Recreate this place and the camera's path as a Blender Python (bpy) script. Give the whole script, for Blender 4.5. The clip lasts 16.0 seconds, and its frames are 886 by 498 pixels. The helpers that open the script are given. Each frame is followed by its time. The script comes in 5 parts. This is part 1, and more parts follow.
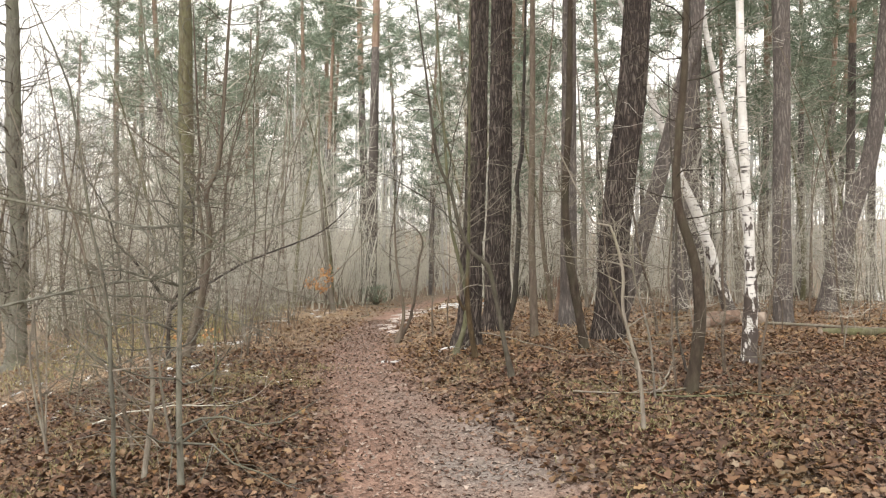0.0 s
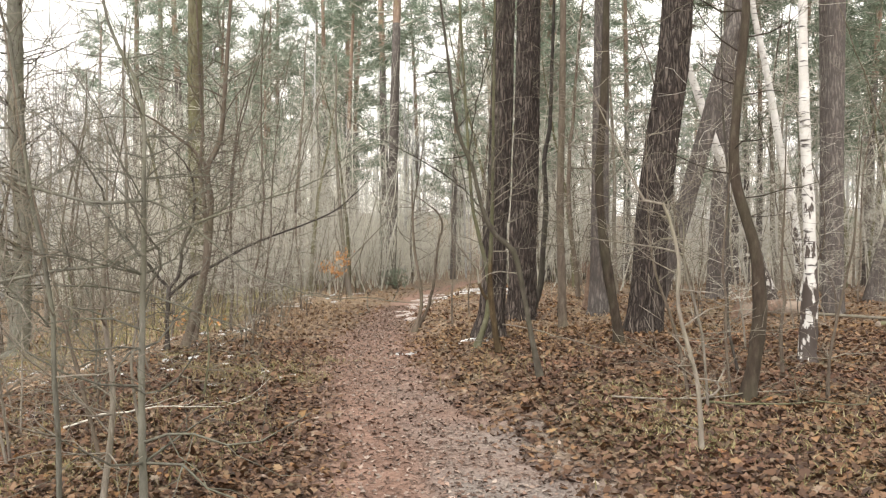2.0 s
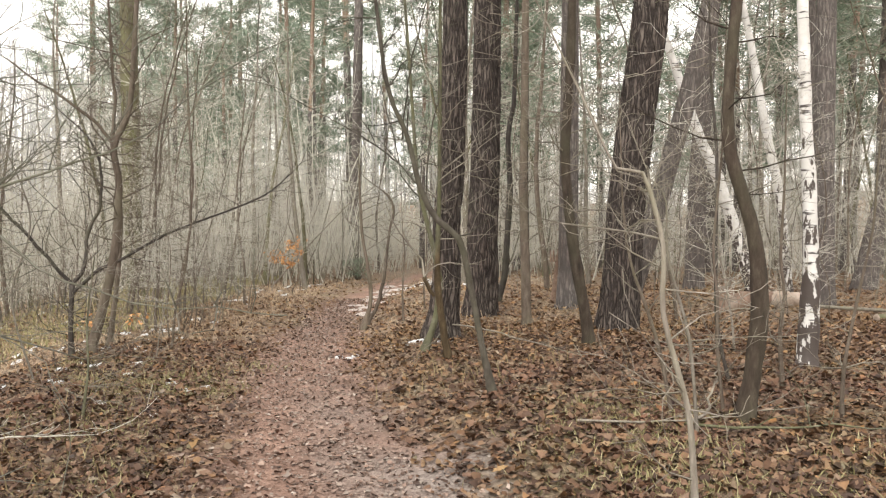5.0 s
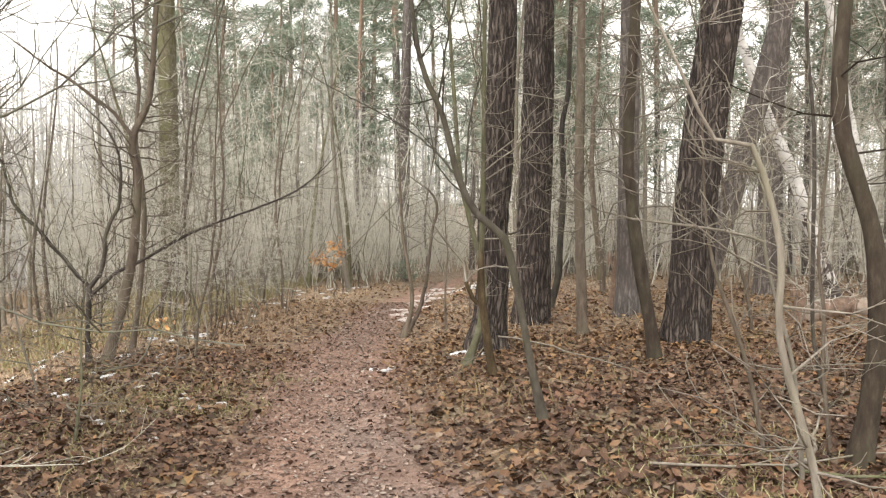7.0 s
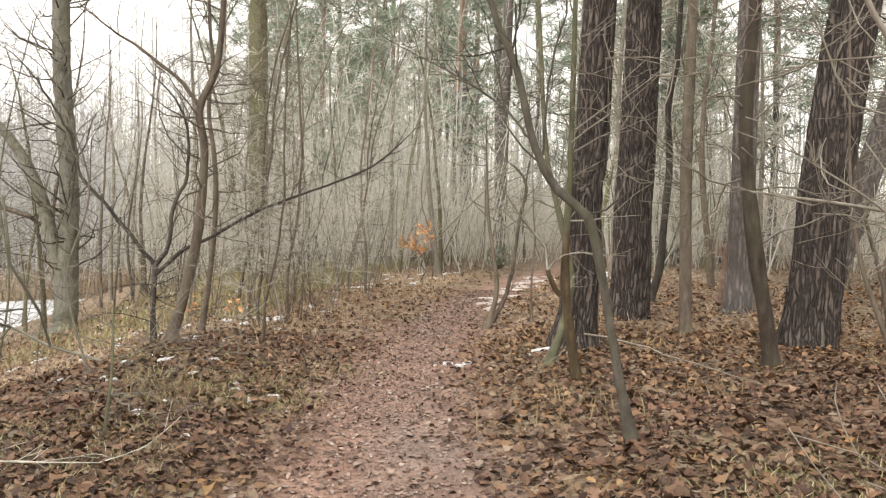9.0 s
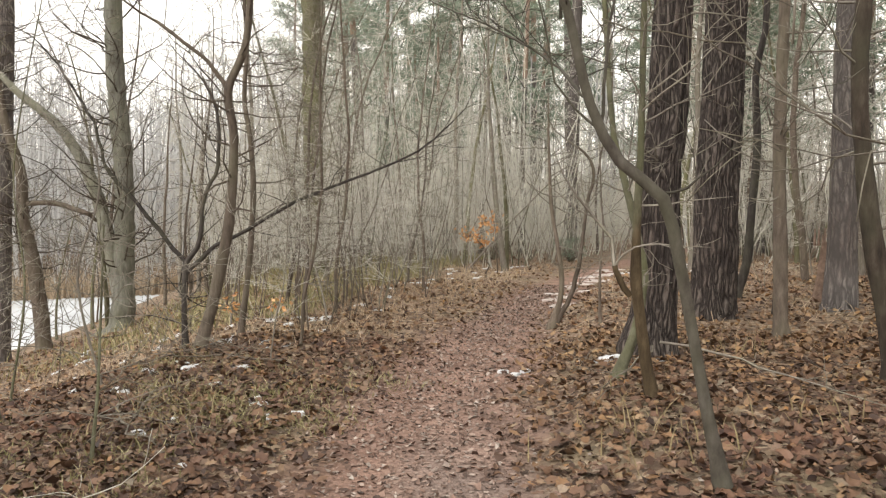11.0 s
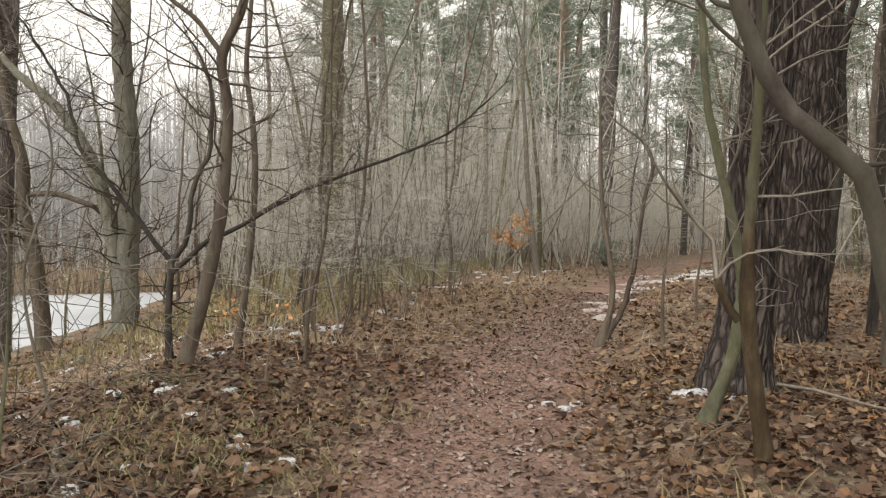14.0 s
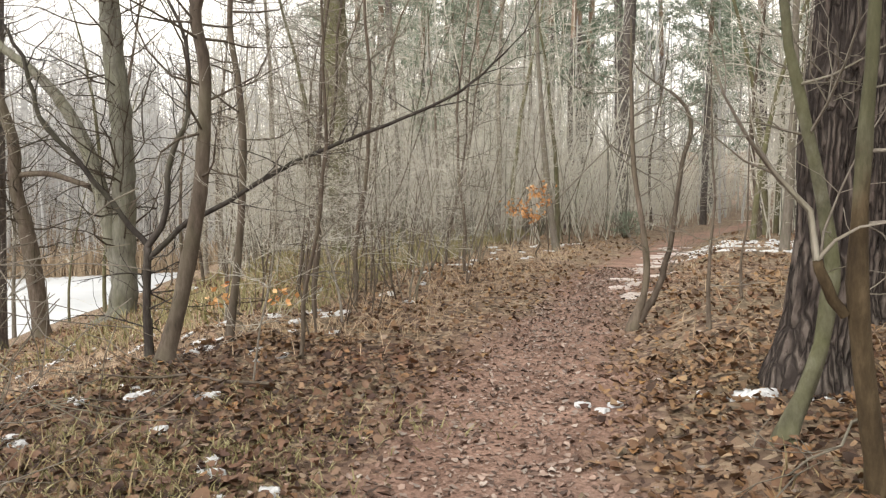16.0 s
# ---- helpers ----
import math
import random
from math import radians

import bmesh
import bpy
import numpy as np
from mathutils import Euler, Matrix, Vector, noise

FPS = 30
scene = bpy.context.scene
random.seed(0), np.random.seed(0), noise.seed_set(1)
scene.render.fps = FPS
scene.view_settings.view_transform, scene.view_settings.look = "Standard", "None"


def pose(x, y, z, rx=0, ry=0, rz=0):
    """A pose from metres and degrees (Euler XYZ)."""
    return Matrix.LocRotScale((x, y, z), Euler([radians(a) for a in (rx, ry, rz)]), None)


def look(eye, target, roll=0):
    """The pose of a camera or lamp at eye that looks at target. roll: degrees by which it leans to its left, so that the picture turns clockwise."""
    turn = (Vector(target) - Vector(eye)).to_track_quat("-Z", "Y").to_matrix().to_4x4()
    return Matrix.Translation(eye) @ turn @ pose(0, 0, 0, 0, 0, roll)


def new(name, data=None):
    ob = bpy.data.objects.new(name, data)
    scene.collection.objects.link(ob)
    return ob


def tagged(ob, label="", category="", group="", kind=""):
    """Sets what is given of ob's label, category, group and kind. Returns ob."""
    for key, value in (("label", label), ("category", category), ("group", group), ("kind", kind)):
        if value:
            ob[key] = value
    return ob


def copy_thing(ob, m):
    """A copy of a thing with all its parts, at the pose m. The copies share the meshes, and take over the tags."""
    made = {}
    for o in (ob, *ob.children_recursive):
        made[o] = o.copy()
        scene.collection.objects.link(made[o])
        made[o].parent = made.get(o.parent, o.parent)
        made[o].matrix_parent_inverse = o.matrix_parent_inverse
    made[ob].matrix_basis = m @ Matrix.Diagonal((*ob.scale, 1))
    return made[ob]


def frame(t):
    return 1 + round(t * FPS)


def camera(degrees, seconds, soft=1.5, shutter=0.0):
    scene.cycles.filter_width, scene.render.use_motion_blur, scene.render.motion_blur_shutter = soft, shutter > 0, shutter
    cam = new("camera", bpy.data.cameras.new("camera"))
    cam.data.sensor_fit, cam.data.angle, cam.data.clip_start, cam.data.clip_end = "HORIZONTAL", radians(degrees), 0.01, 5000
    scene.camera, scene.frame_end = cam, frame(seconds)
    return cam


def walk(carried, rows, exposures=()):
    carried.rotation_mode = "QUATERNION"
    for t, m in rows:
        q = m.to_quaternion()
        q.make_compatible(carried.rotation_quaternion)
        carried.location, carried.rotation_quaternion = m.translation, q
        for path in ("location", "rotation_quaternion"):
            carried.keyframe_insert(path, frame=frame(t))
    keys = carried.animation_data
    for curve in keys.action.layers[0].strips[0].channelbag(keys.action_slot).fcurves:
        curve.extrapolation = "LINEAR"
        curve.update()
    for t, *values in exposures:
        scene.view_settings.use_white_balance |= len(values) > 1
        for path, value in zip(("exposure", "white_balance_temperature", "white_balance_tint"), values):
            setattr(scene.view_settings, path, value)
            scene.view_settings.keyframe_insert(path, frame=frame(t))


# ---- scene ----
cam = camera(57.6, 16.0, soft=1.25)
METRES, EYE, TILT, LEAN, TURN = 6.8, 1.62, 2.0, -3.9, 0.0
ROWS = [
    (0.0, 0.0, 0.0, 0.0, -0.15, -2.07, 4.15),
    (0.5, 0.0066, 0.0379, -0.0007, 1.0, -2.04, 4.06),
    (1.0, 0.0078, 0.0697, -0.003, 1.66, -2.35, 3.86),
    (1.5, 0.0014, 0.1056, -0.0025, 1.47, -2.63, 3.6),
    (2.0, 0.0036, 0.1364, -0.0059, 1.48, -3.17, 3.91),
    (2.5, 0.0138, 0.1714, -0.0053, 1.62, -3.2, 4.18),
    (3.0, 0.0172, 0.2009, -0.0082, 1.03, -3.28, 4.09),
    (3.5, 0.0165, 0.2346, -0.0089, -0.48, -3.36, 3.4),
    (4.0, 0.0252, 0.2644, -0.0127, -0.94, -3.6, 3.66),
    (6.5, 0.0565, 0.4198, -0.0282, 2.21, -4.39, 4.64),
    (7.0, 0.0535, 0.4518, -0.0307, 3.37, -3.76, 4.24),
    (7.5, 0.0569, 0.4818, -0.0339, 5.51, -3.55, 4.2),
    (8.0, 0.0679, 0.5132, -0.0369, 8.96, -3.49, 4.26),
    (8.5, 0.073, 0.5384, -0.0417, 10.36, -3.95, 3.94),
    (9.0, 0.0689, 0.5684, -0.0449, 10.69, -4.21, 3.4),
    (9.5, 0.0702, 0.5957, -0.0485, 11.37, -4.44, 3.49),
    (10.0, 0.0741, 0.6316, -0.0504, 13.5, -4.54, 4.03),
    (12.5, 0.0375, 0.775, -0.0619, 16.75, -4.18, 4.37),
    (13.0, 0.0232, 0.8019, -0.0628, 16.72, -4.17, 3.64),
    (13.5, 0.0167, 0.8309, -0.0677, 17.13, -3.83, 3.4),
    (14.0, 0.0121, 0.8611, -0.0676, 17.74, -4.16, 3.58),
    (14.5, -0.0018, 0.8868, -0.0707, 17.51, -4.21, 3.57),
    (15.0, -0.0145, 0.9115, -0.0705, 17.21, -4.77, 3.7),
    (15.5, -0.0193, 0.9416, -0.0742, 17.44, -5.18, 4.29),
    (16.0, -0.0225, 0.9684, -0.0732, 18.58, -5.96, 4.74),
]
EXPOSURES = [(0.0, 0.45), (3.0, 0.56), (10.0, 0.58), (12.4, 0.0), (14.6, 0.03), (15.5, 0.27), (16.0, 0.41)]
walk(cam, [(t, pose(0, 0, EYE, TILT, LEAN, TURN) @ pose(METRES * x, METRES * y, METRES * z, 90 + pitch, roll, yaw)) for t, x, y, z, yaw, pitch, roll in ROWS], EXPOSURES)


# ---- world and light: a thin, even winter overcast ----
world = bpy.data.worlds.new("overcast_sky")
scene.world = world
world.use_nodes = True
wn = world.node_tree
sky = wn.nodes.new("ShaderNodeTexSky")
sky.sky_type = "NISHITA"
sky.sun_disc = False
sky.sun_elevation = radians(42)
sky.sun_rotation = radians(200)
sky.air_density = 1.6
sky.dust_density = 9.0
sky.ozone_density = 0.6
grey = wn.nodes.new("ShaderNodeHueSaturation")
grey.inputs["Saturation"].default_value = 0.10
wn.links.new(sky.outputs[0], grey.inputs["Color"])
cloud = wn.nodes.new("ShaderNodeMix")
cloud.data_type = "RGBA"
cloud.inputs[0].default_value = 0.85
cloud.inputs[7].default_value = (10.6, 10.2, 9.6, 1)
wn.links.new(grey.outputs[0], cloud.inputs[6])
wn.links.new(cloud.outputs[2], wn.nodes["Background"].inputs[0])
wn.nodes["Background"].inputs[1].default_value = 0.15

sun = new("sun", bpy.data.lights.new("sun", "SUN"))
sun.data.energy = 1.5
sun.data.angle = radians(40)
sun.data.color = (1.0, 0.97, 0.92)
sun.matrix_world = look((-9, -20, 20), (0, 0, 0))


# ---- materials ----
def material(name):
    m = bpy.data.materials.new(name)
    m.use_nodes = True
    return m, m.node_tree.nodes, m.node_tree.links, m.node_tree.nodes["Principled BSDF"]


def ramp(nodes, stops):
    r = nodes.new("ShaderNodeValToRGB")
    el = r.color_ramp.elements
    while len(el) < len(stops):
        el.new(0.5)
    for e, (p, c) in zip(el, stops):
        e.position, e.color = p, (*c, 1)
    return r


def coords(nodes, links, scale, object_space=True):
    tc = nodes.new("ShaderNodeTexCoord")
    mp = nodes.new("ShaderNodeMapping")
    mp.inputs["Scale"].default_value = scale
    links.new(tc.outputs["Object" if object_space else "Generated"], mp.inputs[0])
    return mp.outputs[0]


def noise_tex(nodes, links, vec, scale, detail=4.0, rough=0.6):
    n = nodes.new("ShaderNodeTexNoise")
    n.inputs["Scale"].default_value, n.inputs["Detail"].default_value, n.inputs["Roughness"].default_value = scale, detail, rough
    links.new(vec, n.inputs["Vector"])
    return n


def mix(nodes, links, kind, fac, a, b):
    n = nodes.new("ShaderNodeMix")
    n.data_type, n.blend_type = "RGBA", kind
    for sock, v in ((n.inputs[0], fac), (n.inputs[6], a), (n.inputs[7], b)):
        if isinstance(v, bpy.types.NodeSocket):
            links.new(v, sock)
        elif isinstance(v, tuple):
            sock.default_value = (*v, 1)
        else:
            sock.default_value = v
    return n.outputs[2]


def bump(nodes, links, height, bsdf, strength, distance):
    b = nodes.new("ShaderNodeBump")
    b.inputs["Strength"].default_value, b.inputs["Distance"].default_value = strength, distance
    links.new(height, b.inputs["Height"])
    links.new(b.outputs[0], bsdf.inputs["Normal"])


def bark(name, dark, mid, light, stretch=0.12, scale=18.0, moss=0.0, moss_colour=(0.16, 0.17, 0.05), strength=0.6, foot=None):
    """Furrowed bark: grain drawn out along the stem, blotches of lichen or moss over it."""
    m, nodes, links, bsdf = material(name)
    vec = coords(nodes, links, (1, 1, stretch))
    grain = noise_tex(nodes, links, vec, scale, 6, 0.7)
    col = ramp(nodes, [(0.30, dark), (0.52, mid), (0.74, light)])
    links.new(grain.outputs[0], col.inputs[0])
    blot = noise_tex(nodes, links, coords(nodes, links, (1, 1, 0.5)), 3.2, 5, 0.65)
    cut = ramp(nodes, [(0.48 - 0.12 * moss, (0, 0, 0)), (0.66, (1, 1, 1))])
    links.new(blot.outputs[0], cut.inputs[0])
    k = nodes.new("ShaderNodeMath")
    k.operation = "MULTIPLY"
    links.new(cut.outputs[0], k.inputs[0])
    k.inputs[1].default_value = 0.25 + 0.6 * moss
    out = mix(nodes, links, "MIX", k.outputs[0], col.outputs[0], moss_colour)
    if foot:  # bare brown bark up to a ragged line above the ground
        tc = nodes.new("ShaderNodeTexCoord")
        sep = nodes.new("ShaderNodeSeparateXYZ")
        links.new(tc.outputs["Object"], sep.inputs[0])
        rag = nodes.new("ShaderNodeMath")
        rag.operation = "MULTIPLY_ADD"
        rag.inputs[1].default_value = 1.2
        links.new(blot.outputs[0], rag.inputs[0])
        links.new(sep.outputs[2], rag.inputs[2])
        line = ramp(nodes, [(foot[1] * 0.5, (1, 1, 1)), (min(1.0, foot[1] * 0.5 + 0.12), (0, 0, 0))])
        half = nodes.new("ShaderNodeMath")
        half.operation = "MULTIPLY"
        half.inputs[1].default_value = 0.5
        links.new(rag.outputs[0], half.inputs[0])
        links.new(half.outputs[0], line.inputs[0])
        brown = mix(nodes, links, "MULTIPLY", 1.0, col.outputs[0], foot[0])
        out = mix(nodes, links, "MIX", line.outputs[0], out, brown)
    info = nodes.new("ShaderNodeObjectInfo")
    tone = nodes.new("ShaderNodeMapRange")
    tone.inputs[3].default_value, tone.inputs[4].default_value = 0.78, 1.2
    links.new(info.outputs["Random"], tone.inputs[0])
    hs = nodes.new("ShaderNodeHueSaturation")
    links.new(tone.outputs[0], hs.inputs["Value"])
    links.new(out, hs.inputs["Color"])
    links.new(hs.outputs[0], bsdf.inputs["Base Color"])
    bsdf.inputs["Roughness"].default_value = 0.9
    bsdf.inputs["Specular IOR Level"].default_value = 0.25
    bump(nodes, links, grain.outputs[0], bsdf, strength, 0.02)
    return m


def plated(name, crack, plate, pale, scale, strength):
    """Old pine bark: upright plates parted by dark cracks, with flaked paler faces."""
    m, nodes, links, bsdf = material(name)
    warp = noise_tex(nodes, links, coords(nodes, links, (1, 1, 0.5)), 5, 3, 0.6)
    base = coords(nodes, links, (1, 1, 0.11))
    vec = nodes.new("ShaderNodeVectorMath")
    vec.operation = "MULTIPLY_ADD"
    links.new(warp.outputs["Color"], vec.inputs[0])
    vec.inputs[1].default_value = (0.13, 0.13, 0.04)
    links.new(base, vec.inputs[2])
    vor = nodes.new("ShaderNodeTexVoronoi")
    vor.feature = "DISTANCE_TO_EDGE"
    vor.inputs["Scale"].default_value = scale
    links.new(vec.outputs[0], vor.inputs["Vector"])
    cut = ramp(nodes, [(0.03, (0, 0, 0)), (0.14, (0.45, 0.45, 0.45)), (0.30, (1, 1, 1))])
    links.new(vor.outputs["Distance"], cut.inputs[0])
    grain = noise_tex(nodes, links, coords(nodes, links, (1, 1, 0.28)), 34, 7, 0.75)
    face = ramp(nodes, [(0.32, crack), (0.46, plate), (0.68, pale)])
    links.new(grain.outputs[0], face.inputs[0])
    patch = noise_tex(nodes, links, coords(nodes, links, (1, 1, 0.6)), 2.5, 5, 0.6)
    tint = ramp(nodes, [(0.4, (0.85, 0.80, 0.78)), (0.62, (1.15, 1.15, 1.12))])
    links.new(patch.outputs[0], tint.inputs[0])
    out = mix(nodes, links, "MULTIPLY", 1.0, face.outputs[0], tint.outputs[0])
    out = mix(nodes, links, "MIX", cut.outputs[0], crack, out)
    links.new(out, bsdf.inputs["Base Color"])
    bsdf.inputs["Roughness"].default_value = 0.9
    bsdf.inputs["Specular IOR Level"].default_value = 0.2
    add = nodes.new("ShaderNodeMath")
    add.operation = "MULTIPLY_ADD"
    links.new(grain.outputs[0], add.inputs[0])
    add.inputs[1].default_value = 0.25
    links.new(cut.outputs[0], add.inputs[2])
    bump(nodes, links, add.outputs[0], bsdf, strength, 0.02)
    return m


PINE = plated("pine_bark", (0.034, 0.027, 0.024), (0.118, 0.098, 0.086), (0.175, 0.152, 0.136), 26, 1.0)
# the same bark for stems farther off, paled and greyed to imitate haze
PINE_HAZED = plated("hazed_pine_bark", (0.085, 0.074, 0.068), (0.15, 0.131, 0.12), (0.25, 0.228, 0.212), 22, 0.6)
PINE_TOP = bark("upper_pine_bark", (0.16, 0.115, 0.09), (0.27, 0.19, 0.145), (0.36, 0.28, 0.23), 0.4, 12, 0.0)
GREY = bark("grey_bark", (0.12, 0.10, 0.082), (0.21, 0.183, 0.152), (0.32, 0.29, 0.245), 0.2, 22, 0.35, (0.225, 0.22, 0.14))
DARK = bark("dark_wet_bark", (0.022, 0.018, 0.016), (0.055, 0.046, 0.04), (0.11, 0.096, 0.084), 0.3, 24, 0.15, (0.13, 0.13, 0.08))
BROWN = bark("brown_bark", (0.062, 0.048, 0.037), (0.128, 0.10, 0.078), (0.20, 0.165, 0.132), 0.25, 22, 0.3, (0.14, 0.132, 0.082))
WARM = bark("wet_brown_bark", (0.022, 0.016, 0.012), (0.052, 0.038, 0.028), (0.10, 0.081, 0.062), 0.3, 20, 0.35, (0.075, 0.073, 0.044))
GREEN = bark("algae_green_bark", (0.05, 0.047, 0.03), (0.115, 0.11, 0.074), (0.20, 0.192, 0.148), 0.5, 16, 0.5, (0.145, 0.15, 0.065), 0.4)
SMOOTH = bark("smooth_grey_bark", (0.034, 0.028, 0.022), (0.064, 0.055, 0.044), (0.10, 0.09, 0.074), 0.5, 18, 0.4, (0.075, 0.074, 0.046), 0.4)
MOSSY = bark("mossy_bark", (0.065, 0.055, 0.034), (0.14, 0.125, 0.08), (0.23, 0.215, 0.155), 0.25, 18, 0.7, (0.135, 0.14, 0.06))
LICHEN = bark("grey_green_bark", (0.085, 0.08, 0.064), (0.155, 0.148, 0.122), (0.24, 0.235, 0.20), 0.25, 18, 0.45, (0.165, 0.165, 0.105))
MOSSY_FOOT = bark("mossy_bark_with_brown_foot", (0.042, 0.036, 0.025), (0.098, 0.09, 0.06), (0.18, 0.17, 0.125), 0.3, 20, 0.7, (0.105, 0.11, 0.05), 0.6, ((0.78, 0.60, 0.48), 1.45))
# pale twigs; both colours are lightened further to stand in for distance haze
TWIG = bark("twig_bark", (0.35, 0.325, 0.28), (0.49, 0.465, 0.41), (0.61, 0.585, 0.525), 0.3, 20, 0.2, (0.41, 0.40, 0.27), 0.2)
HAZED_TWIG = bark("hazed_twig_bark", (0.49, 0.465, 0.395), (0.63, 0.61, 0.535), (0.73, 0.715, 0.65), 0.3, 20, 0.2, (0.53, 0.52, 0.36), 0.2)
STRAW = bark("dry_grass", (0.18, 0.13, 0.07), (0.29, 0.225, 0.125), (0.40, 0.33, 0.21), 0.3, 20, 0.1, (0.19, 0.19, 0.08), 0.1)
REED = bark("dry_reed", (0.34, 0.25, 0.16), (0.46, 0.35, 0.24), (0.56, 0.46, 0.33), 0.3, 20, 0.0, (0.3, 0.25, 0.2), 0.1)


def make_birch():
    m, nodes, links, bsdf = material("birch_bark")
    white = noise_tex(nodes, links, coords(nodes, links, (1, 1, 1)), 6, 5, 0.6)
    paper = ramp(nodes, [(0.3, (0.46, 0.44, 0.41)), (0.7, (0.68, 0.66, 0.63))])
    links.new(white.outputs[0], paper.inputs[0])
    band = noise_tex(nodes, links, coords(nodes, links, (1.6, 1.6, 9.0)), 3.4, 3, 0.55)
    marks = ramp(nodes, [(0.60, (0, 0, 0)), (0.66, (1, 1, 1))])
    links.new(band.outputs[0], marks.inputs[0])
    out = mix(nodes, links, "MIX", marks.outputs[0], paper.outputs[0], (0.055, 0.045, 0.04))
    # the foot of the stem is cracked, black and rough
    tc = nodes.new("ShaderNodeTexCoord")
    sep = nodes.new("ShaderNodeSeparateXYZ")
    links.new(tc.outputs["Object"], sep.inputs[0])
    crack = noise_tex(nodes, links, coords(nodes, links, (1, 1, 0.35)), 9, 4, 0.6)
    low = nodes.new("ShaderNodeMath")
    low.operation = "MULTIPLY_ADD"
    links.new(crack.outputs[0], low.inputs[0])
    low.inputs[1].default_value = -7.0
    lift = nodes.new("ShaderNodeMath")
    lift.operation = "ADD"
    lift.inputs[1].default_value = 2.7
    links.new(sep.outputs[2], lift.inputs[0])
    links.new(lift.outputs[0], low.inputs[2])
    foot = ramp(nodes, [(0.0, (1, 1, 1)), (0.12, (0, 0, 0))])
    links.new(low.outputs[0], foot.inputs[0])
    out = mix(nodes, links, "MIX", foot.outputs[0], out, (0.06, 0.045, 0.038))
    links.new(out, bsdf.inputs["Base Color"])
    bsdf.inputs["Roughness"].default_value = 0.7
    bump(nodes, links, band.outputs[0], bsdf, 0.4, 0.01)
    return m


BIRCH = make_birch()


def make_leaves(name, stops, rough=0.75, drift=0.0, single=False):
    m, nodes, links, bsdf = material(name)
    col = ramp(nodes, stops)
    if single:
        links.new(nodes.new("ShaderNodeObjectInfo").outputs["Random"], col.inputs[0])
    else:
        links.new(nodes.new("ShaderNodeNewGeometry").outputs["Random Per Island"], col.inputs[0])
    n = noise_tex(nodes, links, coords(nodes, links, (1, 1, 1)), 60, 3, 0.6)
    v = nodes.new("ShaderNodeMapRange")
    v.inputs[3].default_value, v.inputs[4].default_value = 0.65, 1.3
    links.new(n.outputs[0], v.inputs[0])
    hs = nodes.new("ShaderNodeHueSaturation")
    links.new(v.outputs[0], hs.inputs["Value"])
    tone = col.outputs[0]
    if drift:  # drifts of rusty oak, dull red maple and weathered olive-grey leaves
        big = noise_tex(nodes, links, coords(nodes, links, (1, 1, 1)), 1.1, 4, 0.65)
        kind = ramp(nodes, [(0.34, (1.0, 0.8, 0.74)), (0.48, (1.0, 0.98, 0.95)), (0.58, (1.15, 1.03, 0.78)), (0.68, (0.9, 1.04, 0.84))])
        links.new(big.outputs[0], kind.inputs[0])
        tone = mix(nodes, links, "MULTIPLY", drift, tone, kind.outputs[0])
    links.new(tone, hs.inputs["Color"])
    links.new(hs.outputs[0], bsdf.inputs["Base Color"])
    bsdf.inputs["Roughness"].default_value = rough
    bsdf.inputs["Specular IOR Level"].default_value = 0.3
    return m


LITTER = make_leaves("fallen_leaves", [(0.0, (0.035, 0.021, 0.016)), (0.2, (0.062, 0.035, 0.024)), (0.45, (0.108, 0.061, 0.038)), (0.7, (0.152, 0.09, 0.056)),
                                       (0.86, (0.19, 0.125, 0.085)), (0.92, (0.145, 0.122, 0.09)), (0.97, (0.24, 0.13, 0.06)), (1.0, (0.28, 0.225, 0.175))], 0.6, 0.8)
DRY_LITTER = make_leaves("dry_fallen_leaves", [(0.0, (0.058, 0.035, 0.023)), (0.2, (0.108, 0.064, 0.04)), (0.45, (0.165, 0.099, 0.058)), (0.7, (0.225, 0.141, 0.081)),
                                               (0.86, (0.275, 0.187, 0.116)), (0.95, (0.27, 0.155, 0.065)), (1.0, (0.33, 0.26, 0.19))], 0.7, 0.6)
LEAF = make_leaves("single_fallen_leaf", [(0.0, (0.075, 0.042, 0.028)), (0.35, (0.14, 0.078, 0.05)), (0.6, (0.19, 0.112, 0.07)), (0.8, (0.235, 0.135, 0.068)), (0.92, (0.22, 0.18, 0.14)), (1.0, (0.31, 0.19, 0.085))], 0.6, 0.0, True)
CHIPS = make_leaves("trodden_leaf_crumbs", [(0.0, (0.06, 0.038, 0.029)), (0.25, (0.13, 0.081, 0.06)), (0.55, (0.26, 0.168, 0.128)), (0.75, (0.235, 0.195, 0.165)), (0.9, (0.33, 0.23, 0.18)), (1.0, (0.42, 0.36, 0.31))], 0.6)
BEECH = make_leaves("copper_leaves", [(0.0, (0.44, 0.19, 0.07)), (0.5, (0.58, 0.30, 0.115)), (1.0, (0.68, 0.42, 0.21))])
NEEDLE = make_leaves("pine_needles", [(0.0, (0.13, 0.17, 0.12)), (0.5, (0.21, 0.26, 0.19)), (1.0, (0.29, 0.335, 0.25))])
GRASS = make_leaves("moss_and_grass", [(0.0, (0.15, 0.14, 0.055)), (0.5, (0.27, 0.24, 0.115)), (1.0, (0.40, 0.35, 0.21))])


